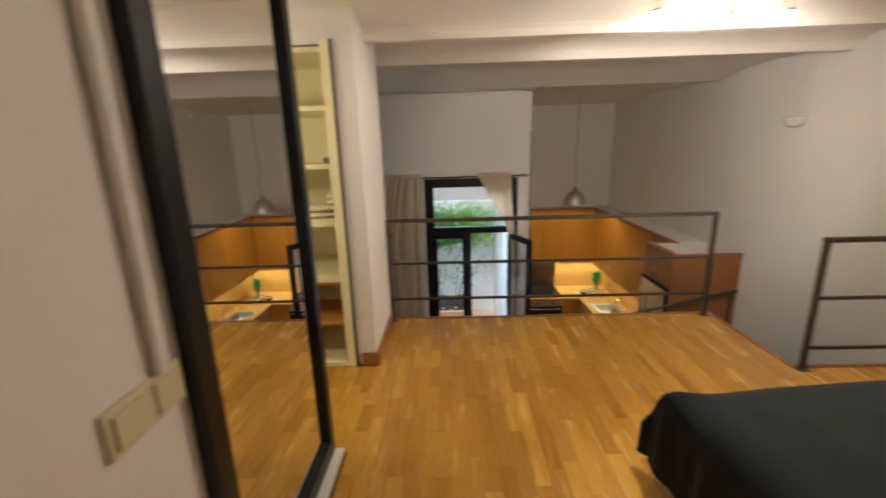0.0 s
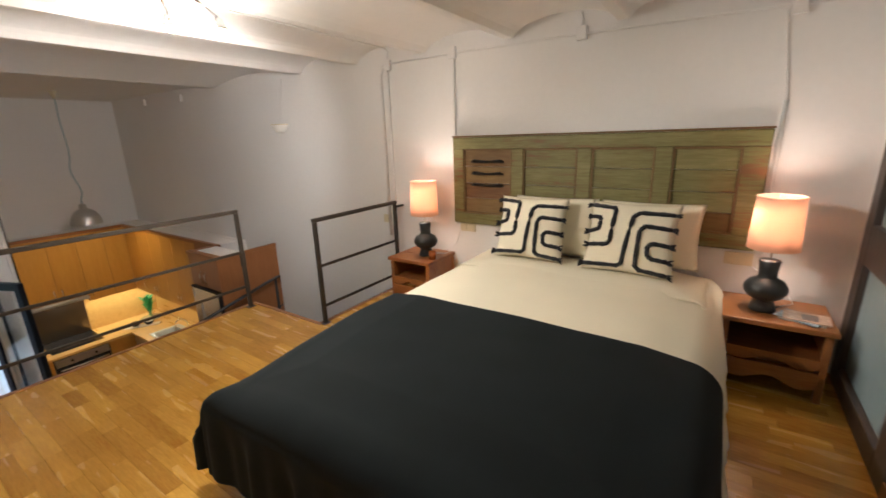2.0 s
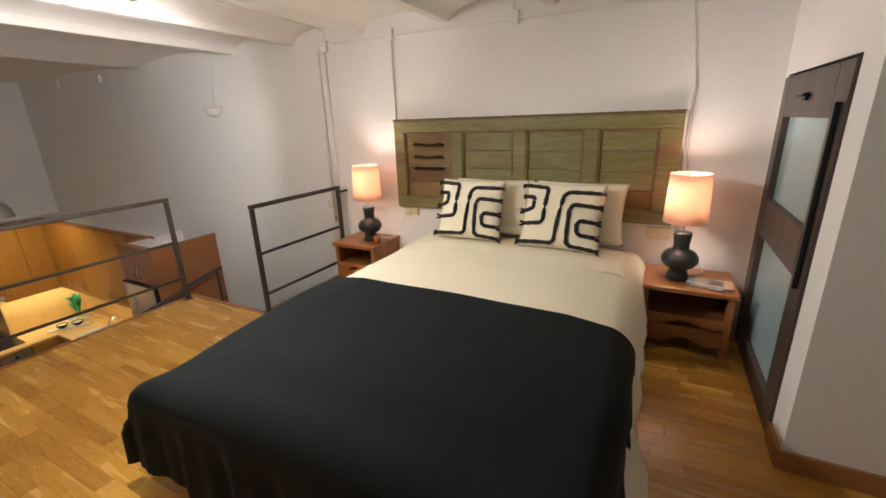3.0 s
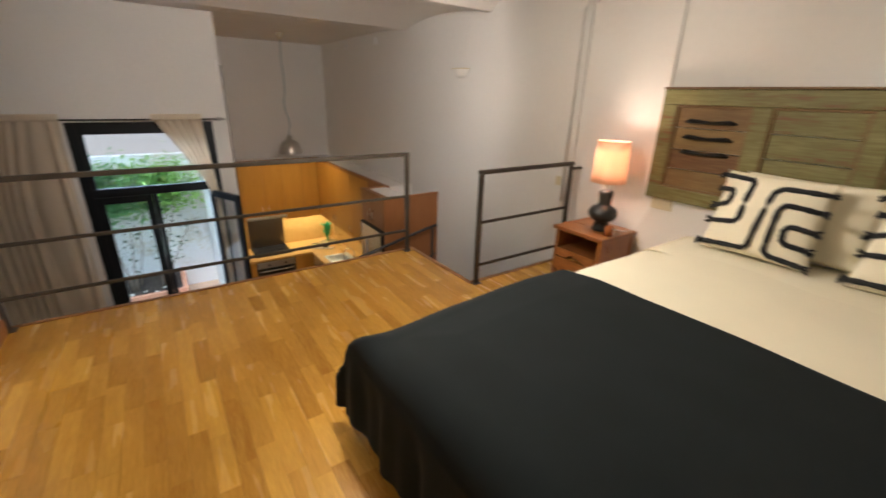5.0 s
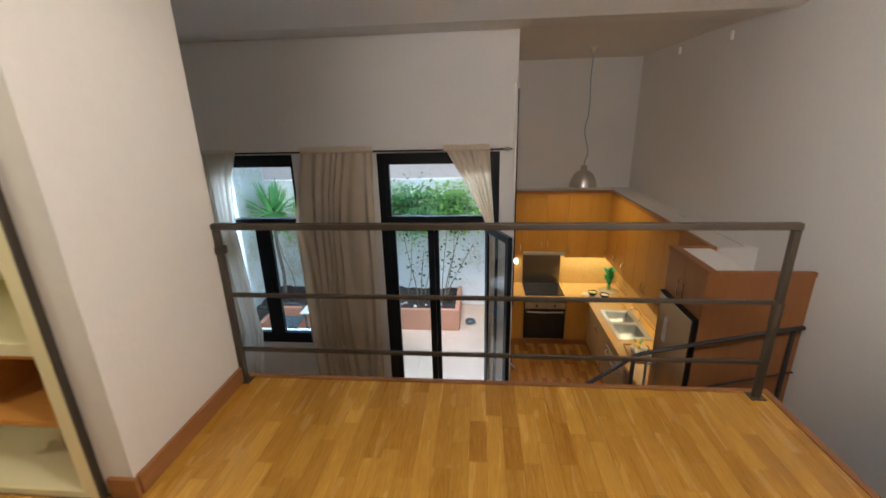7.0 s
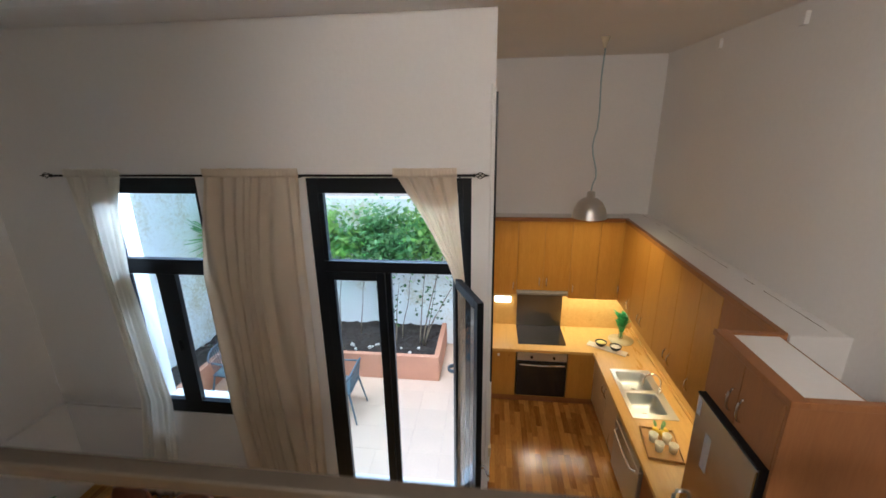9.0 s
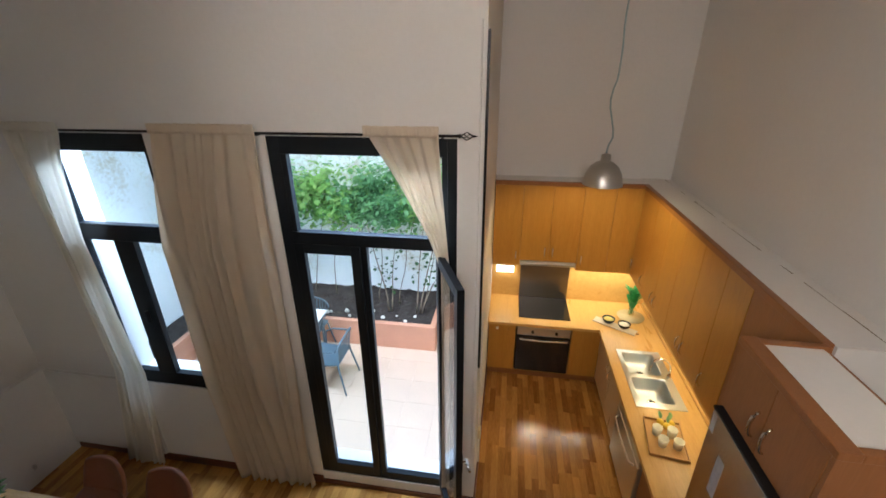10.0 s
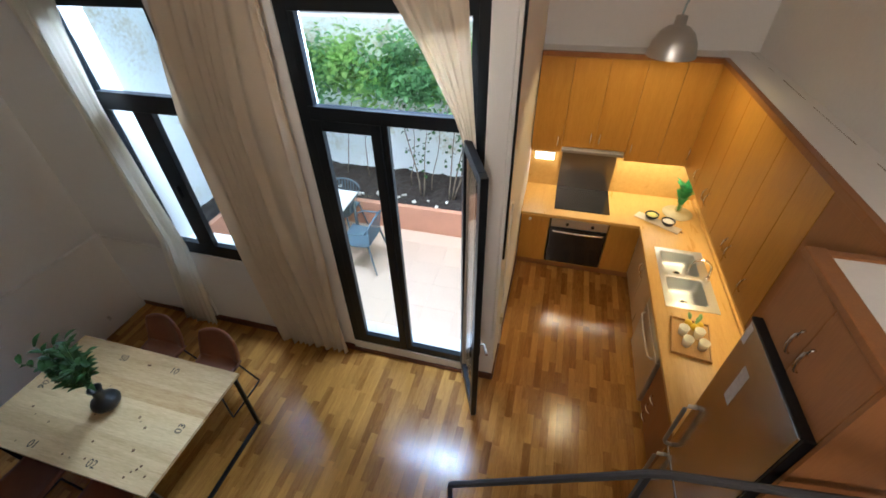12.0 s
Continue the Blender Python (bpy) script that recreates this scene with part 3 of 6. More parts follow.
ex = EAST - 0.012
conduit([(ex, 0.9, 2.075), (ex, 1.3, 2.085), (ex, 2.4, 2.105), (ex, 3.5, 2.115), (ex, 4.15, 2.115)], 0.008, "thin white conduit running along the top of the wall")
conduit([(ex, 4.19, 2.1), (ex, 4.19, 0.2)], 0.013, "white vertical conduit in the corner by the railing")
conduit([(ex - 0.003, 4.27, 0.5), (ex - 0.003, 4.27, 2.02), (ex - 0.003, 4.24, 2.09), (ex - 0.003, 4.19, 2.1)], 0.015, "white vertical conduit bending at the top")
conduit([(ex, 3.47, 2.1), (ex, 3.47, 0.7)], 0.009, "thin white conduit beside the headboard")
conduit([(ex, 1.27, 1.6), (ex, 1.27, 0.68)], 0.012, "white conduit behind the bedside lamp")
conduit([(ex, 1.33, 2.06), (ex, 1.27, 1.6)], 0.004, "thin white cable above the bedside lamp")
conduit([(ex, 5.75, 2.14), (ex, 5.85, 1.68)], 0.004, "thin white cable down to the wall lamp")
conduit([(ex, 2.44, 2.24), (ex, 2.43, 2.14)], 0.008, "short white conduit from the vault to a box")
conduit([(1.9, 4.14, 2.245), (2.6, 4.15, 2.245), (4.15, 4.17, 2.235), (ex, 4.17, 2.21), (ex, 4.19, 2.12)], 0.006, "dark cable running along the vault to the wall", "ceiling_cable")
for y, z in ((4.18, 2.1), (3.48, 2.12), (2.43, 2.11), (1.28, 2.08), (8.07, 2.1), (9.23, 2.12)):
    t = thing("junction_box", (EAST, y, z), "small white square junction box on the wall", "junction box", "junction boxes")
    part("housing", box(B(), EAST - 0.035, EAST, y - 0.035, y + 0.035, z - 0.045, z + 0.045, 0.006), PLASTER, t)
sc = thing("wall_sconce", (EAST, 5.87, 1.62), "white half-bowl plaster wall lamp, switched off", "wall lamp")
bm = B()
grid(bm, lambda u, v: (EAST - 0.10 * math.sin(math.pi * u) * (0.35 + 0.65 * v ** 0.5), 5.87 + 0.13 * math.cos(math.pi * u) * (0.35 + 0.65 * v ** 0.5), 1.56 + 0.09 * v), 16, 6)
part("bowl", bm, WHITE, sc, smooth=True, thick=0.005)
bm = B()
sweep(bm, [(EAST - 0.1 * math.sin(a), 5.87 + 0.13 * math.cos(a), 1.65) for a in (math.pi * k / 14 for k in range(15))], 0.006, 6)
part("rim", bm, IVORY, sc)

# ---- bathroom door ----
bd = thing("bathroom_door", (3.62, 0.83, 0), "dark brown wooden door with two frosted glass panels, closed", "door", kind="")
DARKWOOD = wood("dark brown door wood", (0.045, 0.032, 0.026), (0.085, 0.062, 0.05), 0.4, 4, (0, 0, 1), 0.05)
for nm, x0, x1, z0, z1 in (("stile", 3.115, 3.27, 0.005, 1.605), ("stile", 4.02, 4.135, 0.005, 1.605), ("top_rail", 3.27, 4.02, 1.40, 1.605), ("lock_rail", 3.27, 4.02, 0.74, 0.95), ("bottom_rail", 3.27, 4.02, 0.005, 0.12)):
    part(nm, box(B(), x0, x1, 0.79, 0.842, z0, z1, 0.004), DARKWOOD, bd)
part("glass_panel", box(B(), 3.27, 4.02, 0.80, 0.81, 0.95, 1.40), FROSTED, bd, "milky frosted glass")
part("glass_panel", box(B(), 3.27, 4.02, 0.80, 0.81, 0.12, 0.74), FROSTED, bd, "milky frosted glass")
part("pull_bar", box(B(), 3.155, 3.18, 0.842, 0.862, 0.72, 1.46, 0.003), FRAME, bd, "long black pull bar")
h = part("latch", box(B(), 3.60, 3.66, 0.842, 0.856, 1.475, 1.51, 0.003), FRAME, bd)
part("latch_knob", tube(B(), (3.58, 0.866, 1.50), (3.70, 0.866, 1.50), 0.007), FRAME, h)


# ---- headboard ----
hb = thing("headboard", (4.17, 2.385, 0.7), "olive-green painted old door as a headboard, worn to brown", "headboard")
HZ0, HZ1, HX = 0.715, 1.445, 4.15
yl, yr = 3.475, 1.30
part("top_rail", box(B(), HX, EAST - 0.004, yr, yl, HZ1 - 0.095, HZ1, 0.006), OLIVE, hb)
part("bottom_rail", box(B(), HX, EAST - 0.004, yr, yl, HZ0, HZ0 + 0.09, 0.006), OLIVE, hb)
part("top_edge", box(B(), HX - 0.008, EAST - 0.004, yr - 0.005, yl + 0.005, HZ1 + 0.0015, HZ1 + 0.014, 0.003), BAREWOOD, hb, "dark brown capping strip")
cuts = [(3.475, 3.375), (2.93, 2.83), (2.41, 2.31), (1.90, 1.80), (1.43, 1.30)]
for i, (a, b) in enumerate(cuts):
    part("stile", box(B(), HX + 0.001, EAST - 0.004, b, a, HZ0 + 0.09, HZ1 - 0.095, 0.005), OLIVE, hb)
for i in range(4):
    a, b = cuts[i][1], cuts[i + 1][0]
    z0, z1 = HZ0 + 0.09, HZ1 - 0.095
    for k, (za, zb) in enumerate([(z0, z0 + 0.13), (z0 + 0.133, z0 + 0.26), (z0 + 0.263, z0 + 0.40), (z0 + 0.403, z1)]):
        part("panel_board", box(B(), HX + 0.022, EAST - 0.01, b, a, za, zb, 0.003), BAREWOOD if (i == 0 or (k == 0 and i == 3)) else OLIVE, hb)
    for (ya, yb, zc, zd) in ((b, a, z1 - 0.014, z1), (b, a, z0, z0 + 0.014), (b, b + 0.014, z0 + 0.014, z1 - 0.014), (a - 0.014, a, z0 + 0.014, z1 - 0.014)):
        part("moulding", box(B(), HX + 0.006, HX + 0.022, ya, yb, zc, zd, 0.004), BAREWOOD, hb)
for z in (1.245, 1.145, 1.05):
    p = part("iron_pull", sweep(B(), [(HX + 0.014, 3.30, z), (HX + 0.0, 3.27, z + 0.008), (HX - 0.004, 3.14, z), (HX + 0.0, 3.03, z + 0.008), (HX + 0.014, 3.0, z)], [0.005, 0.014, 0.009, 0.014, 0.005], 8), BLACKMETAL, hb, "wrought iron pull")


# ---- bed ----
BX0, BX1, BY0, BY1, BZ = 1.89, 4.08, 1.56, 3.02, 0.50
bed = thing("bed", (2.9, 2.28, 0), "double bed made up with a cream duvet", "bed")
part("base", box(B(), BX0 + 0.05, BX1, BY0 + 0.04, BY1 - 0.04, 0.10, 0.26, 0.01), SHEET, bed)
part("mattress", box(B(), BX0 + 0.02, BX1, BY0 + 0.02, BY1 - 0.02, 0.262, BZ - 0.02, 0.04), SHEET, bed)
for x in (2.0, 3.95):
    for y in (1.65, 2.9):
        part("leg", tube(B(), (x, y, 0), (x, y, 0.10), 0.025), FRAME, bed)


def over(o, r):
    """How far out and down a cloth goes o metres past an edge of radius r."""
    q = r * math.pi / 2
    if o <= 0:
        return 0.0, 0.0
    if o < q:
        return r * math.sin(o / r), r * (1 - math.cos(o / r))
    return r, r + o - q


def draped(bm, x0, x1, y0, y1, z, foot, head, side0, side1, r, nx, ny, fold, seed, puff=0.0, flare=0.25, spill0=0.06, spill1=0.06, spillf=0.02, sag=0.0):
    """A cloth over the top x0..x1, y0..y1 that hangs over by the four lengths."""
    def f(u, v):
        a = x0 - foot + u * (x1 + head - x0 + foot)
        b = y0 - side0 + v * (y1 + side1 - y0 + side0)
        of, oh = max(0.0, x0 - a), max(0.0, a - x1)
        o0, o1 = max(0.0, y0 - b), max(0.0, b - y1)
        px, py = min(max(a, x0), x1), min(max(b, y0), y1)
        ox, dx = over(of, r)
        oxh, dh = over(oh, r)
        oy0, dy0 = over(o0, r)
        oy1, dy1 = over(o1, r)
        down = max(dx, dh, dy0, dy1)
        both = min(max(of, oh), max(o0, o1))
        px += -ox + oxh
        py += -oy0 + oy1
        sx, sy = (-1 if of else (1 if oh else 0)), (-1 if o0 else (1 if o1 else 0))
        k = flare * both
        px += sx * k
        py += sy * k
        n1 = noise.noise(Vector((a * 1.7 + seed, b * 1.7, 0.3)))
        n2 = noise.noise(Vector((a * 5 + seed, b * 5, 1.3)))
        if down > r:
            t = (b if sx and dx >= max(dy0, dy1) else a)
            w = fold * min(1, (down - r) * 6) * (0.7 + 0.5 * n1)
            wave = w * (math.sin(t * 21 + seed + 2 * n1) + 0.5 * math.sin(t * 47 + seed))
            px += (sx if dx >= max(dy0, dy1) else 0) * (wave + spillf * down)
            py += (sy if dx < max(dy0, dy1) else 0) * wave
        py += sy * (spill0 if sy < 0 else spill1 * (x1 - px) / (x1 - x0)) * max(dy0, dy1)
        z_ = z - sag * max(0.0, 1 - math.hypot(a - x0, b - y1) / 0.7) ** 2 - 0.5 * sag * max(0.0, 1 - math.hypot(a - x0, b - y0) / 0.6) ** 2
        edge = min(1, min(abs(a - x0), abs(b - y0), abs(b - y1)) * 6) if down == 0 else 0
        zz = z_ - down + 0.010 * n1 + 0.004 * n2 + puff * edge
        return (px, py, max(0.012, zz))
    return grid(bm, f, nx, ny)


bm = B()
draped(bm, 2.6, 4.02, BY0, BY1, BZ + 0.035, 0.0, 0.04, 0.42, 0.36, 0.11, 46, 60, 0.010, 3.0, 0.03, 0.1, 0.20)
part("duvet", bm, SHEET, bed, "cream cotton duvet hanging over both sides", smooth=True, thick=0.012)
bm = B()
draped(bm, BX0 - 0.01, 2.6, BY0, BY1, BZ - 0.005, 0.38, 0.0, 0.50, 0.42, 0.08, 40, 60, 0.010, 5.0, 0.0, 0.05, 0.36, 0.04)
part("under_sheet", bm, SHEET, bed, smooth=True)
bm = B()
draped(bm, 3.55, 3.98, BY0 + 0.02, BY1 - 0.02, BZ + 0.06, 0.02, 0.0, 0.1, 0.1, 0.09, 16, 48, 0.0, 8.0, 0.02, 0.1)
part("turned_sheet", bm, SHEET, bed, "turned-down cream sheet hem", smooth=True, thick=0.008)
blanket = thing("blanket", (2.2, 2.28, BZ), "charcoal throw blanket spread over the foot of the bed", "blanket")
bm = B()
draped(bm, BX0 - 0.02, 2.83, BY0 - 0.012, BY1 + 0.015, BZ + 0.06, 0.56, 0.0, 0.40, 0.40, 0.13, 130, 170, 0.021, 11.0, 0.022, 0.03, 0.03, 0.33, 0.04, 0.06)
part("throw", bm, DARKCLOTH, blanket, smooth=True, thick=0.008)
bm = B()
r_ = random.Random(5)
for i in range(60):
    y = BY0 - 0.115 - 0.01 * r_.random()
    x = BX0 + 0.02 + i * 0.0186
    z = 0.215 + 0.02 * r_.random()
    tube(bm, (x, y, z), (x + r_.uniform(-0.01, 0.01), y - 0.012, z - 0.03), 0.003, 0.001, 4)
tagged(part("fringe", bm, DARKCLOTH, blanket), kind="stuff")

STROKES = [[(0.0, .96), (.29, .93), (.31, .88), (.30, .40), (.26, .35), (.03, .33)], [(.02, .77), (.12, .76), (.14, .72), (.13, .58), (.0, .54)],
           [(0.0, .03), (.42, .04), (.47, .09), (.53, .80), (.60, .87), (.98, .88)], [(.97, .0), (.68, .02), (.63, .07), (.63, .60), (.68, .67), (.98, .66)],
           [(.97, .2), (.80, .21), (.75, .25), (.74, .38), (.79, .43), (.98, .42)]]


def pillow(name, centre, w, h, d, m, mat, label, strokes=(), flange=0.0):
    """A soft cushion standing in its own x (width), z (height) plane, y its thickness; m: its pose."""
    t = thing(name, centre, label, "pillow", "pillows on the bed")

    def surf(u, v, s):
        a, b = 2 * u - 1, 2 * v - 1
        pinch = 1 - 0.05 * (1 - a * a) * abs(b) ** 3
        pinch2 = 1 - 0.07 * (1 - b * b) * abs(a) ** 3
        bulge = (max(0.0, (1 - a ** 2)) ** 0.55) * (max(0.0, (1 - b ** 2)) ** 0.55)
        q = Vector((a * w / 2 * pinch2, s * (0.004 + d / 2 * bulge) + 0.006 * noise.noise(Vector((a * 3, b * 3, s + centre[1]))) * bulge, b * h / 2 * pinch))
        return m @ q
    bm = B()
    grid(bm, lambda u, v: surf(u, v, -1), 26, 26)
    grid(bm, lambda u, v: surf(u, v, 1), 26, 26)
    bmesh.ops.remove_doubles(bm, verts=bm.verts, dist=0.0095)
    cushion = part("cushion", bm, mat, t, smooth=True)
    for line in strokes:
        pts = []
        for (a, b), (c, e) in zip(line, line[1:]):
            for k in range(6):
                pts.append((a + (c - a) * k / 6, b + (e - b) * k / 6))
        pts.append(line[-1])
        bm = B()
        sweep(bm, [surf(0.03 + 0.94 * u, 0.04 + 0.92 * v, -1) + m.to_3x3() @ Vector((0, -0.004, 0)) for u, v in pts], [0.0135 + 0.002 * math.sin(k * 2.3) for k in range(len(pts))], 7)
        part("yarn_line", bm, BLACKYARN, t, smooth=True)
        for u, v in (pts[0], pts[-1]):
            bm = B()
            p = surf(0.03 + 0.94 * u, 0.04 + 0.92 * v, -1)
            side = -1 if u < 0.5 else 1
            rr = random.Random(int(u * 97 + v * 31))
            for k in range(13):
                q = p + m.to_3x3() @ Vector((side * rr.uniform(0.015, 0.04), -rr.uniform(0.005, 0.025), rr.uniform(-0.028, 0.016)))
                tube(bm, p, q, 0.0065, 0.004, 5)
            part("tassel", bm, BLACKYARN, t)
    return t


def stand(x, y, z, lean, turn=0.0):
    return Matrix.Translation((x, y, z)) @ Matrix.Rotation(radians(-90 + turn), 4, "Z") @ Matrix.Rotation(radians(-lean), 4, "X")


pillow("pillow", (4.02, 2.62, 0.6), 0.62, 0.42, 0.14, stand(4.0, 2.52, 0.80, 14), SHEET, "plain cream pillow leaning on the headboard behind a patterned one")
pillow("pillow", (4.02, 1.9, 0.6), 0.62, 0.42, 0.14, stand(4.0, 1.88, 0.80, 14), SHEET, "plain cream pillow with a wide hem leaning on the headboard")
pillow("patterned_pillow", (3.82, 2.62, 0.6), 0.50, 0.45, 0.15, stand(3.83, 2.62, 0.805, 20, 2), PILLOWCLOTH, "ivory cushion with tufted black lines and tassels on the bed", STROKES)
pillow("patterned_pillow", (3.82, 1.97, 0.6), 0.54, 0.46, 0.15, stand(3.83, 1.96, 0.80, 22, -3), PILLOWCLOTH, "larger ivory cushion with tufted black lines and tassels, tilted back", STROKES)


# ---- nightstands, lamps ----
def nightstand(y0, y1, label):
    t = thing("nightstand", (3.97, (y0 + y1) / 2, 0), label, "nightstand", "nightstands beside the bed")
    x0, x1, h = 3.76, 4.17, 0.43
    part("top", box(B(), x0 - 0.02, x1, y0 - 0.012, y1 + 0.012, h - 0.03, h, 0.006), REDWOOD, t)
    for x in (x0 + 0.02, x1 - 0.02):
        for y in (y0 + 0.02, y1 - 0.02):
            part("leg", bar(B(), (x, y, 0), (x, y, h - 0.031), 0.036, 0.036, 0.004), REDWOOD, t)
    bm = B()
    part("shelf", box(bm, x0 + 0.01, x1 - 0.02, y0 + 0.02, y1 - 0.02, 0.22, 0.24, 0.002), REDWOOD, t)
    part("back_panel", box(B(), x1 - 0.02, x1 - 0.005, y0 + 0.04, y1 - 0.04, 0.1, h - 0.031), REDWOOD, t)
    for y in (y0 + 0.006, y1 - 0.02):
        part("side_panel", box(B(), x0 + 0.04, x1 - 0.04, y, y + 0.014, 0.1, 0.4), REDWOOD, t)
    for z0, depth in ((0.205, 0.05), (0.09, 0.09)):
        bm = B()
        grid(bm, lambda u, v: (x0 + 0.0, y0 + 0.038 + u * (y1 - y0 - 0.076), z0 + depth * (1 - v) + (v * 0.022 * math.cos(2 * math.pi * (u - 0.5) * 1.5))), 20, 2)
        part("apron", bm, REDWOOD, t, "scalloped apron board", thick=0.018)
    return t


nightstand(3.50, 3.93, "varnished reddish wooden nightstand with an open shelf beside the railing")
nightstand(0.93, 1.42, "varnished reddish wooden nightstand with an open shelf beside the dark door")
SHADE = cloth("warm lamp shade cloth", (0.86, 0.62, 0.47), through_light=0.36, weave=300)


def table_lamp(x, y, label):
    t = thing("table_lamp", (x, y, 0.43), label, "table lamp", "bedside lamps")
    part("base", lathe(B(), [(0.0, 0.0), (0.062, 0.0), (0.066, 0.006), (0.060, 0.03), (0.050, 0.062), (0.056, 0.070), (0.084, 0.086), (0.102, 0.112), (0.106, 0.132), (0.102, 0.152), (0.084, 0.178), (0.050, 0.196), (0.045, 0.204), (0.046, 0.24), (0.052, 0.296), (0.048, 0.302), (0.0, 0.302)], (x, y, 0.431), 28), CERAMIC, t, "black textured ceramic base", smooth=True)
    part("stem", tube(B(), (x, y, 0.733), (x, y, 0.80), 0.006), CHROME, t)
    bm = B()
    grid(bm, lambda u, v: (x + (0.122 - 0.012 * v) * math.cos(2 * math.pi * u), y + (0.122 - 0.012 * v) * math.sin(2 * math.pi * u), 0.80 + 0.29 * v), 36, 4)
    s = part("shade", bm, SHADE, t, "glowing peach cloth drum shade", smooth=True, thick=0.002)
    part("shade_ring", sweep(B(), [(x + 0.111 * math.cos(a), y + 0.111 * math.sin(a), 1.09) for a in (2 * math.pi * k / 24 for k in range(25))], 0.003, 5), SHADE, s)
    part("bulb", lathe(B(), [(0.0, 0.0), (0.014, 0.0), (0.016, 0.03), (0.028, 0.06), (0.02, 0.085), (0.0, 0.09)], (x, y, 0.80), 14), glow("bedside bulb glow", (1.0, 0.75, 0.45), 5), t, smooth=True)
    return t


table_lamp(3.95, 3.66, "lit bedside lamp with a black gourd base beside the candle")
table_lamp(3.93, 1.235, "lit bedside lamp with a black gourd base beside the magazines")
cup = thing("candle_glass", (3.88, 3.53, 0.431), "small amber glass candle on the nightstand", "candle")
part("glass", lathe(B(), [(0.0, 0.0), (0.03, 0.0), (0.032, 0.07), (0.029, 0.07), (0.027, 0.06), (0.0, 0.06)], (3.87, 3.535, 0.431), 18), material("amber glass", (0.30, 0.09, 0.02), 0.1, spread=0.1, bump=0), cup, smooth=True)
conduit([(4.16, 3.42, 0.64), (4.14, 3.44, 0.55), (4.12, 3.5, 0.45), (4.05, 3.52, 0.438), (4.02, 3.6, 0.437)], 0.003, "thin lamp cable from the socket over the nightstand", "lamp_cable")
conduit([(4.16, 1.30, 0.62), (4.14, 1.12, 0.5), (4.08, 1.08, 0.44), (3.99, 1.16, 0.438)], 0.003, "thin lamp cable from the socket over the nightstand", "lamp_cable")
for i, (dy, turn, colour) in enumerate(((0.0, 8, (0.55, 0.5, 0.45)), (0.01, -10, (0.35, 0.42, 0.5)), (-0.012, 14, (0.6, 0.45, 0.35)))):
    t = thing("magazine", (3.86, 1.05, 0.431), "thin glossy magazine in a loose pile on the nightstand", "magazine", "magazines on the nightstand")
    bm = B()
    box(bm, -0.1, 0.1, -0.07, 0.07, 0, 0.005)
    bmesh.ops.transform(bm, matrix=pose(3.87, 1.055 + dy, 0.4315 + i * 0.0058, 0, 0, 70 + turn), verts=bm.verts)
    c = part("cover", bm, material("magazine cover", colour, 0.25, spread=0.5, scale=14, bump=0), t)
    if i == 2:
        bm = B()
        box(bm, -0.05, 0.02, -0.04, 0.045, 0.0052, 0.0062)
        bmesh.ops.transform(bm, matrix=pose(3.87, 1.055 + dy, 0.4315 + i * 0.0058, 0, 0, 70 + turn), verts=bm.verts)
        part("printed_picture", bm, material("magazine print", (0.12, 0.1, 0.09), 0.3, spread=0.5, scale=30, bump=0), c)

# ---- ceiling spotlight ----
sl = thing("ceiling_spotlight", (2.05, 3.68, 2.24), "ceiling fitting with four lit halogen spots", "ceiling light")
part("base_plate", lathe(B(), [(0.0, 0.0), (0.09, 0.0), (0.1, -0.012), (0.085, -0.03), (0.0, -0.035)], (2.05, 3.68, 2.16 + 0.075), 28), CHROME, sl, smooth=True)
for x, y, z in SPOTS:
    arm = part("arm", sweep(B(), [(2.05, 3.68, 2.21), ((2.05 + x) / 2, (3.68 + y) / 2, 2.15), (x, y, z + 0.055)], 0.007), CHROME, sl, smooth=True)
    part("spot_head", lathe(B(), [(0.0, 0.055), (0.02, 0.05), (0.03, 0.02), (0.036, 0.0), (0.033, 0.0), (0.0, 0.02)], (x, y, z), 18), CHROME, arm, smooth=True)
    part("bulb_face", lathe(B(), [(0.0, -0.026), (0.016, -0.022), (0.028, -0.008), (0.032, 0.002), (0.0, 0.003)], (x, y, z), 18), glow("halogen glow", (1.0, 0.86, 0.62), 40), arm, smooth=True)



# ---- windows and terrace door ----
FY0, FY1 = GLASS_Y + 0.012, GLASS_Y + 0.075


def framed(t, x0, x1, z0, z1, w, y0=FY0, y1=FY1, name="frame", mat=FRAME, parent=None):
    """Four bars round an opening."""
    wl, wr, wb, wt = w if isinstance(w, tuple) else (w,) * 4
    part(name + "_side", box(B(), x0, x0 + wl, y0, y1, z0, z1, 0.003), mat, t)
    part(name + "_side", box(B(), x1 - wr, x1, y0, y1, z0, z1, 0.003), mat, t)
    part(name + "_bottom", box(B(), x0 + wl, x1 - wr, y0, y1, z0, z0 + wb, 0.003), mat, t)
    part(name + "_top", box(B(), x0 + wl, x1 - wr, y0, y1, z1 - wt, z1, 0.003), mat, t)


door = thing("terrace_door", (1.14, GLASS_Y, DOOR[2]), "black-framed glazed terrace door, one leaf swung open", "door")
dx0, dx1, dz0, dz1 = DOOR
framed(door, dx0, dx1, dz0, dz1, (0.09, 0.07, 0.03, 0.13))
part("transom_bar", box(B(), dx0 + 0.09, dx1 - 0.07, FY0 - 0.004, FY1, 0.165, 0.265, 0.003), FRAME, door)
part("transom_pane", box(B(), dx0 + 0.10, dx1 - 0.08, FY0 + 0.03, FY0 + 0.036, 0.27, dz1 - 0.135), GLASS, door).visible_shadow = False
for x, xw in ((dx0 + 0.09, 0.045), (dx1 - 0.11, 0.04)):
    part("transom_lining", box(B(), x, x + xw, FY0 + 0.004, FY1 - 0.004, 0.265, dz1 - 0.13, 0.002), FRAME, door)
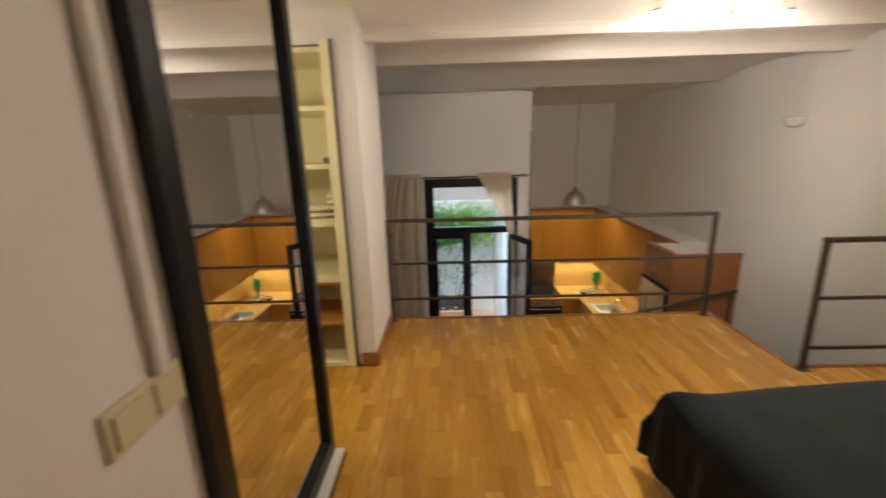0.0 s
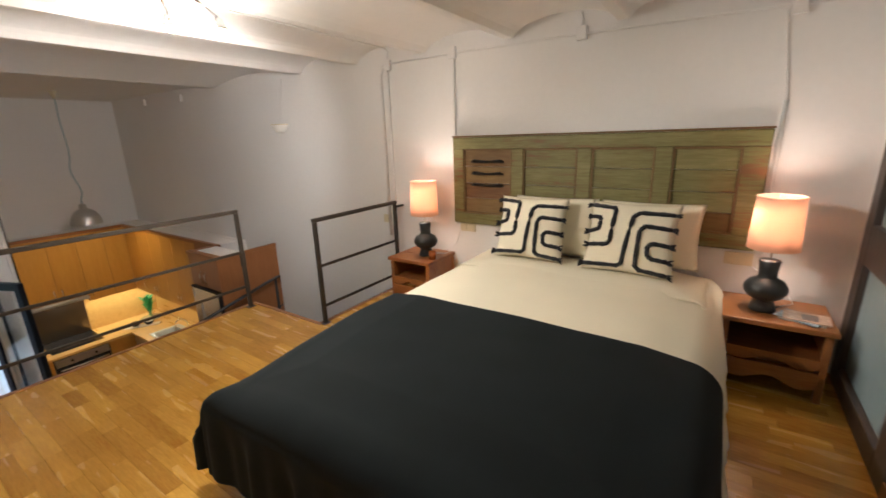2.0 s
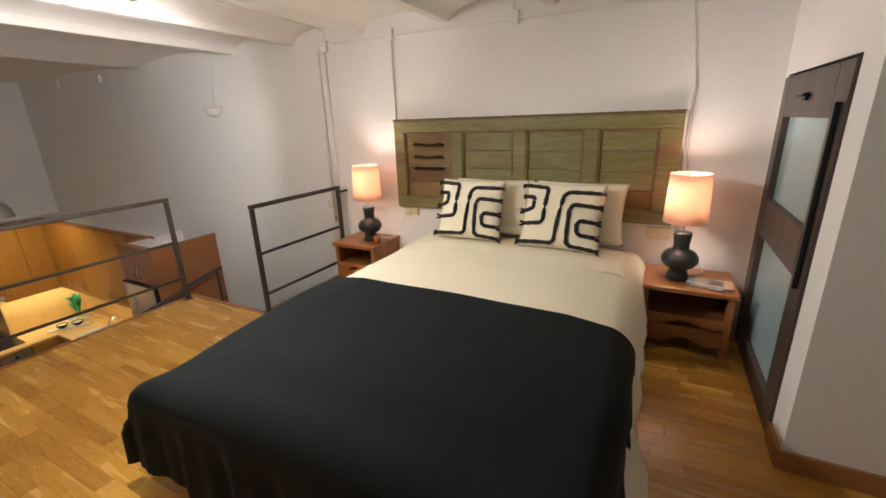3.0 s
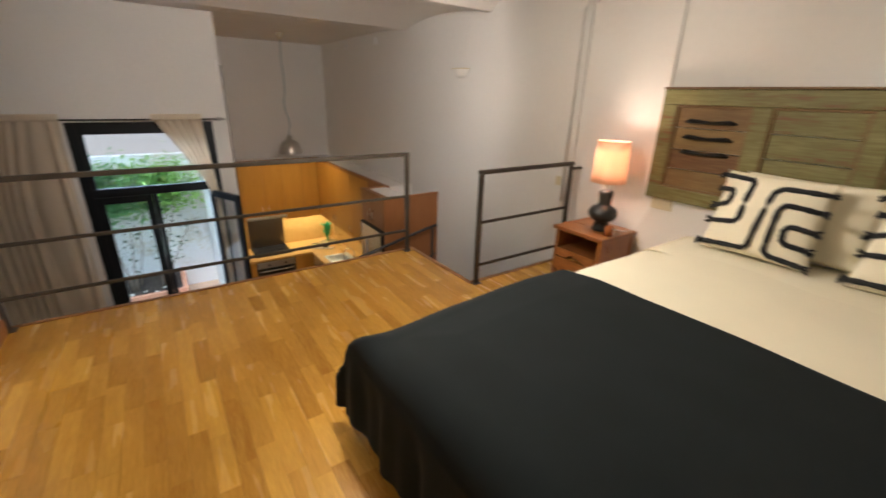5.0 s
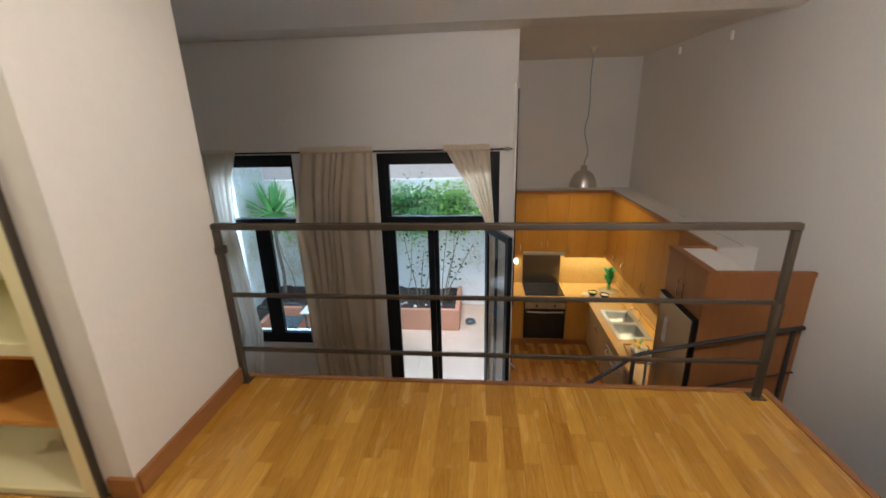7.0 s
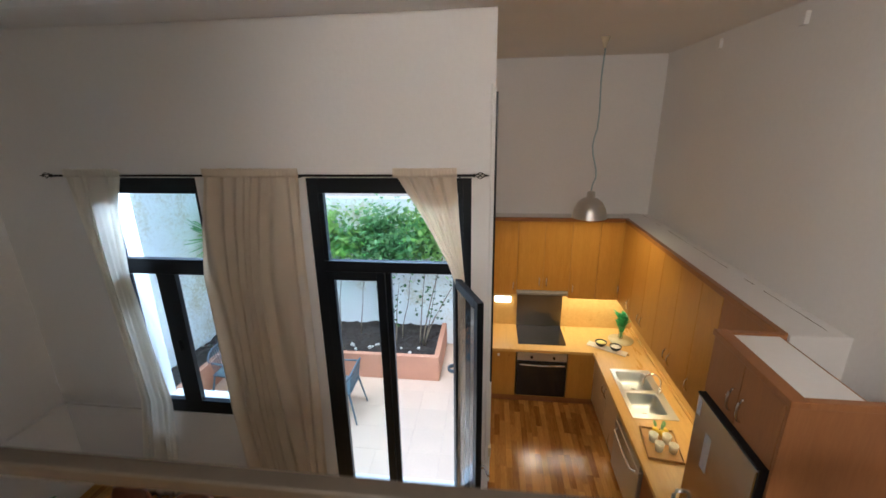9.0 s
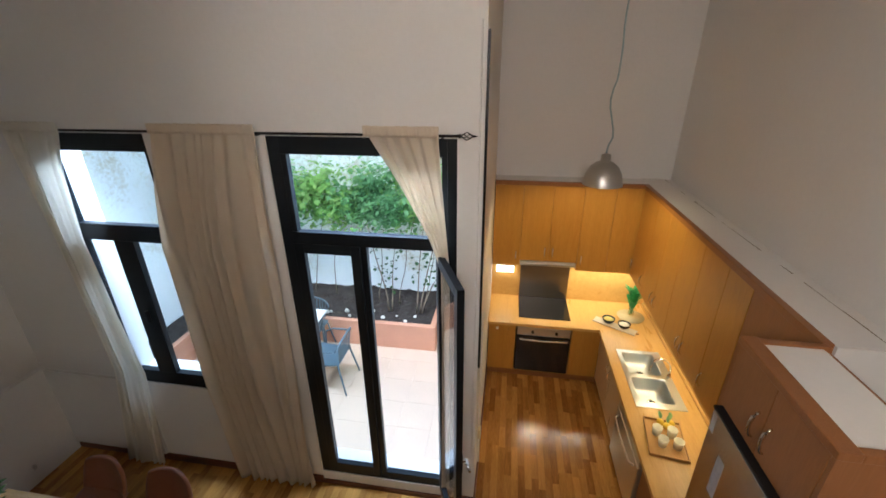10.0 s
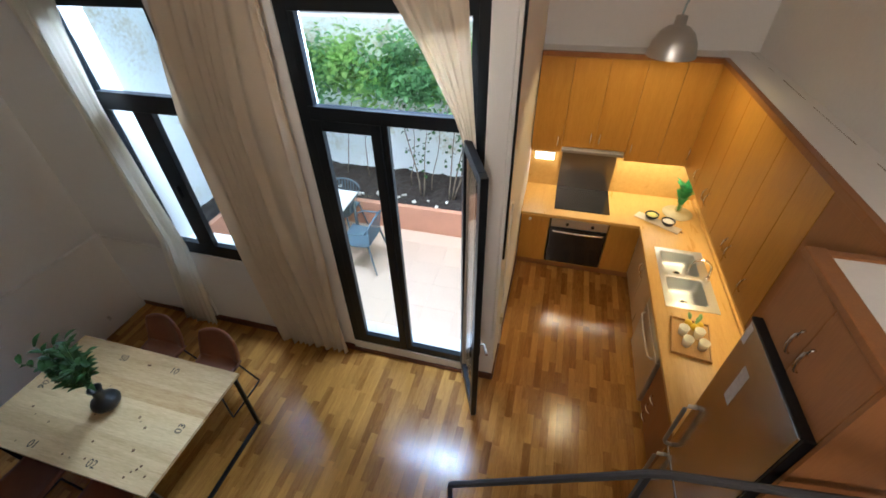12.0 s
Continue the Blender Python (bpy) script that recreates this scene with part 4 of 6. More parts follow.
leaf = part("fixed_leaf", box(B(), dx0 + 0.09, dx0 + 0.17, FY0 - 0.01, FY1 - 0.02, dz0 + 0.03, 0.165, 0.004), FRAME, door)
part("leaf_stile", box(B(), 1.0, 1.075, FY0 - 0.012, FY1 - 0.02, dz0 + 0.03, 0.165, 0.004), FRAME, leaf)
part("leaf_stile", box(B(), 1.078, 1.13, FY0 + 0.006, FY1 - 0.01, dz0 + 0.03, 0.165, 0.004), FRAME, leaf)
part("leaf_rail", box(B(), dx0 + 0.17, 1.0, FY0 - 0.01, FY1 - 0.02, dz0 + 0.03, dz0 + 0.15, 0.004), FRAME, leaf)
part("leaf_rail", box(B(), dx0 + 0.17, 1.0, FY0 - 0.01, FY1 - 0.02, 0.085, 0.165, 0.004), FRAME, leaf)
part("leaf_pane", box(B(), dx0 + 0.17, 1.0, FY0 + 0.012, FY0 + 0.018, dz0 + 0.15, 0.085), GLASS, leaf).visible_shadow = False
part("threshold", box(B(), 1.13, dx1 - 0.07, FY0 + 0.002, FY1 - 0.004, dz0 + 0.03, dz0 + 0.1, 0.003), FRAME, door)
# the swung leaf, modelled shut and turned about its hinge
hinge = Vector((1.705, GLASS_Y - 0.005, 0))
LW, LZ0, LZ1 = 0.60, dz0 + 0.02, 0.165


def swung(name, x0, x1, y0, y1, z0, z1, mat, parent, label=""):
    bm = B()
    box(bm, x0, x1, y0, y1, z0, z1, 0.004 if mat is FRAME else 0.0)
    bmesh.ops.transform(bm, matrix=turn, verts=bm.verts)
    return part(name, bm, mat, parent, label)


turn = Matrix.Translation(hinge) @ Matrix.Rotation(radians(-67), 4, "Z")
sl_ = swung("swung_leaf", 0.0, 0.075, -0.025, 0.025, LZ0, LZ1, FRAME, door)
swung("leaf_stile", LW - 0.075, LW, -0.025, 0.025, LZ0, LZ1, FRAME, sl_)
swung("leaf_rail", 0.075, LW - 0.075, -0.025, 0.025, LZ0, LZ0 + 0.11, FRAME, sl_)
swung("leaf_rail", 0.075, LW - 0.075, -0.025, 0.025, LZ1 - 0.08, LZ1, FRAME, sl_)
swung("leaf_pane", 0.075, LW - 0.075, -0.004, 0.004, LZ0 + 0.11, LZ1 - 0.08, GLASS, sl_).visible_shadow = False
swung("handle_plate", LW - 0.055, LW - 0.025, 0.025, 0.037, -1.50, -1.30, FRAME, sl_)
swung("handle_lever", LW - 0.05, LW + 0.06, 0.06, 0.078, -1.40, -1.38, CHROME, sl_)
swung("handle_neck", LW - 0.05, LW - 0.035, 0.037, 0.062, -1.40, -1.38, CHROME, sl_)

win = thing("window", (-0.94, GLASS_Y, WIN[2]), "tall black-framed window with a transom above two lower panes", "window")
wx0, wx1, wz0, wz1 = WIN[0], WIN[1], WIN[2], WIN[3]
WY0, WY1 = GLASS_Y + 0.012, GLASS_Y + 0.075
framed(win, wx0, wx1, wz0, wz1, (0.06, 0.035, 0.15, 0.14), WY0, WY1)
part("transom_bar", box(B(), wx0 + 0.05, wx1 - 0.035, WY0 - 0.003, WY1, 0.09, 0.24, 0.003), FRAME, win)
part("mullion", box(B(), -1.155, -0.965, WY0 - 0.006, WY1 - 0.01, wz0 + 0.15, 0.09, 0.004), FRAME, win)
part("pane", box(B(), wx0 + 0.05, wx1 - 0.035, WY0 + 0.02, WY0 + 0.026, 0.24, wz1 - 0.14), GLASS, win).visible_shadow = False
part("pane", box(B(), wx0 + 0.06, -1.155, WY0 + 0.02, WY0 + 0.026, wz0 + 0.15, 0.09), GLASS, win).visible_shadow = False
part("pane", box(B(), -0.965, wx1 - 0.035, WY0 + 0.02, WY0 + 0.026, wz0 + 0.15, 0.09), GLASS, win).visible_shadow = False
part("handle", box(B(), -1.06, -1.03, WY0 - 0.045, WY0 - 0.007, -0.72, -0.60, 0.006), FRAME, win)
sl2 = thing("window_sill", (-0.94, GLASS_Y + 0.2, WIN[2]), "white stone window sill outside", "window sill", kind="structure")
part("sill", box(B(), wx0, wx1, WY1, GLASS_Y + 0.34, wz0 + 0.001, wz0 + 0.03, 0.004), WHITE, sl2)

# ---- curtains ----
rod = thing("curtain_rod", (0, GLASS_Y - 0.08, 1.03), "black iron curtain rod with twisted cage finials", "curtain rod")
part("rod", tube(B(), (-1.86, GLASS_Y - 0.08, 1.03), (1.86, GLASS_Y - 0.08, 1.03), 0.009), BLACKMETAL, rod)
for x, s in ((-1.86, -1), (1.86, 1)):
    f = part("finial", tube(B(), (x, GLASS_Y - 0.08, 1.03), (x + s * 0.012, GLASS_Y - 0.08, 1.03), 0.014), BLACKMETAL, rod)
    for k in range(4):
        bm = B()
        sweep(bm, [(x + s * (0.01 + 0.085 * v), GLASS_Y - 0.08 + 0.024 * math.sin(math.pi * v) * math.cos(k * math.pi / 2 + 3 * v), 1.03 + 0.024 * math.sin(math.pi * v) * math.sin(k * math.pi / 2 + 3 * v)) for v in (i / 8 for i in range(9))], 0.003, 5)
        part("cage_wire", bm, BLACKMETAL, f)
    part("tip", tube(B(), (x + s * 0.094, GLASS_Y - 0.08, 1.03), (x + s * 0.12, GLASS_Y - 0.08, 1.03), 0.008, 0.003), BLACKMETAL, f)
for x in (-1.5, 0.42, 1.75):
    part("bracket", bar(B(), (x, GLASS_Y - 0.002, 1.015), (x, GLASS_Y - 0.08, 1.015), 0.012), BLACKMETAL, rod)


def curtain(label, edges, folds, seed, nz=60, y=GLASS_Y - 0.08, amp=0.024, cloth_=CURTAIN):
    """edges: rows of z, left x, right x from top to bottom."""
    t = thing("curtain", (sum(edges[0][1:]) / 2, y, 1.0), label, "curtain", "linen curtains on the rod")

    def at(z):
        for (z1, a1, b1), (z2, a2, b2) in zip(edges, edges[1:]):
            if z <= z1 and z >= z2:
                k = (z1 - z) / (z1 - z2)
                return a1 + (a2 - a1) * k, b1 + (b2 - b1) * k
        return edges[-1][1:]
    top, bottom = edges[0][0], edges[-1][0]

    def f(u, v):
        z = top + (bottom - top) * v
        a, b = at(z)
        n = noise.noise(Vector((u * 2.5, z * 0.35, seed)))
        n2 = noise.noise(Vector((u * 9, z * 0.25, seed + 5)))
        wave = 1.1 * math.sin(2 * math.pi * folds * (u + 0.16 * n) + seed) * (0.6 + 0.8 * abs(n)) + 0.9 * n2
        k = amp * (0.5 + 0.5 * min(1, v * 6)) * min(1.0, 0.35 + (b - a))
        return (a + (b - a) * u + 0.014 * n2, min(y + k * wave, GLASS_Y - 0.006), z)
    bm = B()
    grid(bm, f, int(folds * 16), nz)
    part("cloth", bm, cloth_, t, smooth=True, thick=0.002)
    bm = B()
    grid(bm, lambda u, v: (edges[0][1] + (edges[0][2] - edges[0][1]) * u, y - 0.022 + 0.008 * noise.noise(Vector((u * 60, v, seed))), top + 0.03 - 0.07 * v + 0.006 * noise.noise(Vector((u * 30, 2, seed)))), int(folds * 16), 4)
    part("heading", bm, cloth_, t, "gathered heading over the rod", smooth=True, thick=0.003)
    return t


curtain("floor-length natural linen curtain hanging beside the tall window", [(1.06, -1.72, -1.18), (0.75, -1.70, -1.28), (0.1, -1.64, -1.34), (-1.3, -1.60, -1.24), (LOW + 0.01, -1.88, -1.40)], 5, 1.3, cloth_=SHEER)
curtain("wide floor-length natural linen curtain between window and terrace door", [(1.06, -0.41, 0.43), (0.6, -0.52, 0.41), (0.1, -0.58, 0.39), (-1.3, -0.57, 0.37), (LOW + 0.01, -0.47, 0.37)], 9, 4.1, amp=0.03)
curtain("linen curtain swept aside at the open terrace door", [(1.06, 1.22, 1.73), (0.70, 1.44, 1.75), (0.30, 1.65, 1.78), (0.05, 1.735, 1.80), (-0.6, 1.74, 1.80), (LOW + 0.05, 1.72, 1.79)], 5, 2.2, amp=0.03)
conduit([(WEST + 0.02, GLASS_Y - 0.04, 2.12), (WEST + 0.02, GLASS_Y - 0.04, 1.05)], 0.03, "white vertical duct in the far corner of the wall", "wall_duct")
conduit([(KITCHEN_W - 0.03, GLASS_Y - 0.006, 1.7), (KITCHEN_W - 0.03, GLASS_Y - 0.006, -1.9)], 0.006, "thin dark cable running down the wall corner", "wall_cable")
tg = thing("glass_partition", (KITCHEN_W, 8.2, -0.4), "narrow chrome-edged glass strip at the kitchen wall corner", "glass panel")
part("edge_profile", box(B(), KITCHEN_W + 0.001, KITCHEN_W + 0.018, GLASS_Y + 0.02, GLASS_Y + 0.05, -0.9, 1.65, 0.003), FRAME, tg)
part("back_profile", box(B(), KITCHEN_W + 0.001, KITCHEN_W + 0.018, GLASS_Y + 0.052, GLASS_Y + 0.075, -0.9, 1.55, 0.003), STAINLESS, tg)
cdd = thing("cable_cover", (KITCHEN_W, 8.4, -2), "white plastic cable cover along the kitchen wall", "conduit")
part("cover", box(B(), KITCHEN_W + 0.001, KITCHEN_W + 0.02, 8.25, 8.29, LOW + 0.09, -0.6, 0.004), WHITE, cdd)
part("socket", box(B(), KITCHEN_W + 0.001, KITCHEN_W + 0.03, 8.2, 8.28, -2.1, -1.98, 0.006), IVORY, cdd)


# ---- kitchen ----
def handle_bow(place, along, out, size, parent, mat=CHROME):
    """A small bow handle: along and out are directions."""
    p, a, o = Vector(place), Vector(along).normalized(), Vector(out).normalized()
    pts = [p + a * (size * s / 2) + o * (0.028 * (1 - s * s) ** 0.5 if abs(s) < 1 else 0.0) for s in (-1, -0.9, -0.6, -0.2, 0.2, 0.6, 0.9, 1)]
    return part("handle", sweep(B(), pts, [0.006, 0.007, 0.009, 0.009, 0.009, 0.009, 0.007, 0.006], 7), mat, parent, "bowed chrome handle", smooth=True)


def unit_y(name, x0, x1, z0, z1, front, back, doors, label, mat=MAPLE, handles=(), group="kitchen wall cabinets"):
    """A cabinet that faces south."""
    t = thing(name, ((x0 + x1) / 2, (front + back) / 2, z0), label, "cabinet", group)
    part("body", box(B(), x0 + 0.001, x1 - 0.001, front + 0.021, back, z0, z1), mat, t)
    for i in range(doors):
        a, b = x0 + (x1 - x0) * i / doors, x0 + (x1 - x0) * (i + 1) / doors
        d = part("door", box(B(), a + 0.0025, b - 0.0025, front, front + 0.019, z0 + 0.003, z1 - 0.003, 0.002), mat, t)
        if i < len(handles) and handles[i]:
            hx = a + 0.05 if handles[i][0] == "l" else b - 0.05
            handle_bow((hx, front, handles[i][1]), (0, 0, 1), (0, -1, 0), 0.13, d)
    return t


def unit_x(name, y0, y1, z0, z1, front, back, doors, label, mat=MAPLE, handles=(), group="kitchen wall cabinets", size=0.13, low_top=0.0):
    """A cabinet that faces west."""
    t = thing(name, ((front + back) / 2, (y0 + y1) / 2, z0), label, "cabinet", group)
    part("body", box(B(), front + 0.021, back, y0 + 0.001, y1 - 0.001, z0, z1 - low_top), mat, t)
    for i in range(doors):
        a, b = y0 + (y1 - y0) * i / doors, y0 + (y1 - y0) * (i + 1) / doors
        d = part("door", box(B(), front, front + 0.019, a + 0.0025, b - 0.0025, z0 + 0.003, z1 - 0.003, 0.002), mat, t)
        if i < len(handles) and handles[i]:
            hy = a + 0.05 if handles[i][0] == "s" else b - 0.05
            handle_bow((front, hy, handles[i][1]), (0, 0, 1), (-1, 0, 0), size, d)
    return t


UF, UTOP = 10.17, 0.10
unit_y("wall_cabinet", 2.03, 2.39, -1.0, UTOP, UF, KITCHEN_N, 1, "honey-coloured wall cabinet beside the kitchen wall, closed", handles=[("r", -0.86)])
unit_y("wall_cabinet", 2.39, 3.13, -0.93, UTOP, UF, KITCHEN_N, 2, "honey-coloured double wall cabinet above the hood, closed", handles=[("r", -0.79), ("l", -0.79)])
unit_y("wall_cabinet", 3.13, 3.50, -1.04, UTOP, UF, KITCHEN_N, 1, "honey-coloured wall cabinet beside the hood, closed", handles=[("l", -0.88)])
unit_y("wall_cabinet", 3.50, 3.85, -1.04, UTOP, UF, KITCHEN_N, 1, "honey-coloured corner wall cabinet, closed", handles=[("r", -0.88)])
XF = 3.81
yy = [10.14, 9.64, 9.24, 8.83, 8.41, 8.02, 7.60]
unit_x("wall_cabinet", 9.64, 10.15, -1.04, UTOP, XF, EAST, 1, "honey-coloured corner wall cabinet over the vase, closed", handles=[("s", -0.88)])
unit_x("wall_cabinet", 8.83, 9.64, -1.04, UTOP, XF, EAST, 2, "honey-coloured double wall cabinet over the worktop, closed", handles=[("n", -0.88), ("s", -0.88)])
unit_x("wall_cabinet", 8.02, 8.83, -1.04, UTOP, XF, EAST, 2, "honey-coloured double wall cabinet over the sink, closed", handles=[("n", -0.88), ("s", -0.88)])
unit_x("wall_cabinet", 7.69, 8.02, -1.04, UTOP, XF, EAST, 1, "narrow honey-coloured wall cabinet beside the fridge, closed", handles=[("n", -0.88)])
unit_x("wall_cabinet", 7.035, 7.69, -1.04, UTOP, XF, EAST, 1, "reddish wall cabinet partly behind the fridge cabinet, closed", CHERRY)
cor = thing("cabinet_cornice", (3, 10.3, UTOP), "reddish wooden cornice along the tops of the wall cabinets", "cornice")
part("strip", box(B(), 2.03, XF - 0.012, UF - 0.012, UF + 0.04, UTOP + 0.002, UTOP + 0.05, 0.004), CHERRY, cor)
part("strip", box(B(), XF - 0.012, XF + 0.04, 7.03, UF + 0.04, UTOP + 0.002, UTOP + 0.05, 0.004), CHERRY, cor)
part("end_panel", box(B(), XF + 0.04, EAST, 7.012, 7.03, -0.30, UTOP + 0.045), PLASTER, cor, "white-painted end board")
part("dust_cover", box(B(), XF + 0.04, EAST - 0.09, 7.031, KITCHEN_N, UTOP + 0.004, UTOP + 0.046), PLASTER, cor, "white-painted board on top")
part("crack_filler", box(B(), EAST - 0.088, EAST - 0.001, 7.031, KITCHEN_N, UTOP + 0.004, UTOP + 0.038), PLASTER, cor, "plastered strip along the wall")
r_ = random.Random(88)
for i in range(26):
    y = 7.1 + i * 0.13
    if r_.random() < 0.7:
        part("crack", bar(B(), (EAST - 0.083 + r_.uniform(-0.004, 0.004), y, UTOP + 0.041), (EAST - 0.083 + r_.uniform(-0.004, 0.004), y + 0.13, UTOP + 0.041), 0.005 + 0.006 * r_.random(), 0.004), BARK, cor, "dark open joint")
part("dust_cover", box(B(), 2.03, XF + 0.04, UF + 0.041, KITCHEN_N, UTOP + 0.004, UTOP + 0.038), PLASTER, cor, "white-painted board on top")
# the fridge stands forward of the wall cabinets, boxed in by a tall panel
FX, FS, FN, FTOP = 3.41, 6.31, 7.0, 0.135
unit_x("fridge_top_cabinet", FS + 0.024, FN, -0.262, FTOP, FX, 3.80, 2, "reddish double cabinet above the fridge, closed", CHERRY, [("n", -0.125), ("s", -0.125)], "fridge cabinets", size=0.15)
cor2 = thing("cabinet_cornice", (3.6, 6.7, FTOP), "reddish wooden edge around the top of the fridge cabinet", "cornice")
part("strip", box(B(), FX - 0.012, FX + 0.07, FS - 0.012, FN + 0.01, FTOP + 0.002, FTOP + 0.042, 0.005), CHERRY, cor2)
part("strip", box(B(), FX + 0.07, EAST - 0.002, FS - 0.012, FS + 0.03, FTOP + 0.002, FTOP + 0.042, 0.005), CHERRY, cor2)
part("strip", box(B(), FX + 0.07, XF - 0.014, FN - 0.03, FN + 0.01, FTOP + 0.002, FTOP + 0.034, 0.005), CHERRY, cor2)
part("dust_cover", box(B(), FX + 0.07, 3.76, FS + 0.03, FN - 0.03, FTOP + 0.002, FTOP + 0.022), PLASTER, cor2, "white-painted board on top")
sp = thing("side_panel", (3.8, FS, LOW), "tall reddish wooden side panel enclosing the fridge", "panel")
part("board", box(B(), FX, EAST - 0.002, FS, FS + 0.022, LOW + 0.002, FTOP, 0.003), CHERRY, sp)
part("corner_batten", box(B(), FX - 0.004, FX + 0.02, FS - 0.004, FS - 0.001, LOW + 0.002, FTOP), CHERRY, sp)
part("inner_board", box(B(), FX + 0.03, 3.80, FN + 0.003, FN + 0.021, LOW + 0.002, FTOP, 0.003), CHERRY, sp)
fr = thing("fridge", (3.7, 6.66, LOW), "tall stainless steel fridge with a dark top and bar handles", "fridge")
part("cabinet_body", box(B(), 3.445, EAST - 0.03, FS + 0.03, FN - 0.01, LOW + 0.04, -0.30, 0.006), material("dark grey fridge side", (0.04, 0.035, 0.032), 0.5, spread=0.15), fr)
SPLIT = -1.60
for nm, z0, z1, za, zb in (("freezer_door", LOW + 0.06, SPLIT - 0.006, -2.08, SPLIT - 0.09), ("fridge_door", SPLIT + 0.006, -0.285, SPLIT + 0.06, -1.06)):
    d = part(nm, box(B(), 3.375, 3.44, FS + 0.045, FN - 0.012, z0, z1, 0.012), FRIDGESTEEL, fr)
    hy = FN - 0.05
    part("bar_handle", sweep(B(), [(3.376, hy, zb), (3.335, hy, zb - 0.008), (3.322, hy, zb - 0.04), (3.322, hy, za + 0.04), (3.335, hy, za + 0.008), (3.376, hy, za)], 0.013, 8), STAINLESS, d, smooth=True)
part("door_cap", box(B(), 3.37, 3.442, FS + 0.04, FN - 0.01, -0.283, -0.266, 0.004), BLACKMETAL, fr)
part("side_seal", box(B(), 3.378, 3.444, FS + 0.03, FS + 0.044, LOW + 0.06, -0.27, 0.003), BLACKMETAL, fr)
STICKER = material("pale sticker", (0.42, 0.40, 0.38), 0.5, spread=0.3, scale=40, bump=0)
for z0, z1, y0, y1 in ((-0.42, -0.30, 6.93, 6.97), (-0.72, -0.46, 6.76, 6.83)):
    part("sticker", box(B(), 3.3735, 3.3745, y0, y1, z0, z1), STICKER, fr)
part("foot", box(B(), 3.46, 4.1, FS + 0.08, FN - 0.08, LOW, LOW + 0.04), BLACKMETAL, fr)

# base units and worktop
LF = 3.50
unit_y("base_cabinet", 2.03, 2.40, LOW + 0.12, COUNTER - 0.041, 9.80, KITCHEN_N, 1, "honey-coloured base cabinet beside the oven, closed", handles=[None], group="kitchen base cabinets")
unit_y("base_cabinet", 3.13, 3.50, LOW + 0.12, COUNTER - 0.041, 9.80, KITCHEN_N, 1, "honey-coloured corner base panel beside the oven", handles=[None], group="kitchen base cabinets")
kn = thing("pull_knob", (2.15, 9.78, -1.78), "small white round knobs on the base cabinet", "knob")
part("knob", tube(B(), (2.15, 9.80, -1.78), (2.15, 9.775, -1.78), 0.016, 0.018, 12), WHITE, kn)
part("knob_small", tube(B(), (2.30, 9.80, -1.78), (2.30, 9.78, -1.78), 0.008, 0.009, 10), CHROME, kn)
# Honey doors like the others; their pale sheen is put into the colour.
PALEDOOR = wood("cabinet door, sheen in colour", (0.48, 0.33, 0.19), (0.60, 0.44, 0.27), 0.3, 4, (0, 0, 1), 0.05)
unit_x("base_cabinet", 8.65, 9.80, LOW + 0.12, COUNTER - 0.041, LF, EAST, 2, "honey-coloured double base cabinet under the sink, closed", PALEDOOR, [("n", -1.90), ("s", -1.90)], "kitchen base cabinets", low_top=0.16)
unit_x("base_cabinet", 7.03, 7.85, LOW + 0.12, COUNTER - 0.041, LF, EAST, 1, "reddish base cabinet with drawer handles beside the fridge", CHERRY, [], "kitchen base cabinets")
for i in range(3):
    handle_bow((LF, 7.66, -2.1 - i * 0.14), (0, 1, 0), (-1, 0, 0), 0.1, thing("drawer_handle", (LF, 7.66, -2.1 - i * 0.14), "bowed chrome drawer handle on the narrow cabinet", "handle", "drawer handles"))
dw = thing("dishwasher", (3.8, 8.2, LOW), "built-in stainless steel dishwasher under the worktop", "dishwasher")
part("tub", box(B(), LF + 0.03, EAST - 0.05, 7.86, 8.64, LOW + 0.10, COUNTER - 0.20), BLACKMETAL, dw)
part("door", box(B(), LF - 0.035, LF + 0.028, 7.865, 8.635, LOW + 0.13, -1.84, 0.01), STAINLESS, dw)
part("control_panel", box(B(), LF - 0.03, LF + 0.028, 7.865, 8.635, -1.835, COUNTER - 0.05, 0.008), STAINLESS, dw)
part("handle", sweep(B(), [(LF - 0.035, 7.95, -1.9), (LF - 0.075, 7.98, -1.9), (LF - 0.085, 8.25, -1.9), (LF - 0.075, 8.52, -1.9), (LF - 0.035, 8.55, -1.9)], 0.011, 8), STAINLESS, dw, smooth=True)
pl = thing("plinth", (3.0, 9.85, LOW), "dark reddish plinth under the base cabinets", "plinth")
part("board", box(B(), 2.03, LF + 0.05, 9.85, 9.87, LOW + 0.002, LOW + 0.118), CHERRY, pl)
part("board", box(B(), LF + 0.05, LF + 0.07, 7.03, 9.85, LOW + 0.002, LOW + 0.118), CHERRY, pl)
wt = thing("worktop", (3.6, 9.5, COUNTER), "L-shaped beech worktop with a low upstand", "worktop")
SX0, SX1, SY0, SY1 = 3.57, 4.05, 8.44, 9.37
for s in ((2.025, EAST - 0.001, 9.76, KITCHEN_N - 0.001), (3.465, SX0 + 0.03, 7.035, 9.76), (SX1 - 0.03, EAST - 0.001, 7.035, 9.76), (SX0 + 0.03, SX1 - 0.03, 7.035, SY0 + 0.03), (SX0 + 0.03, SX1 - 0.03, SY1 - 0.03, 9.76)):
    part("slab", box(B(), s[0], s[1], s[2], s[3], COUNTER - 0.04, COUNTER), WORKTOP, wt)
part("front_edge", box(B(), 2.025, 3.465, 9.745, 9.759, COUNTER - 0.042, COUNTER + 0.001, 0.003), WORKTOP, wt)
part("front_edge", box(B(), 3.451, 3.464, 7.035, 9.759, COUNTER - 0.042, COUNTER + 0.001, 0.003), WORKTOP, wt)
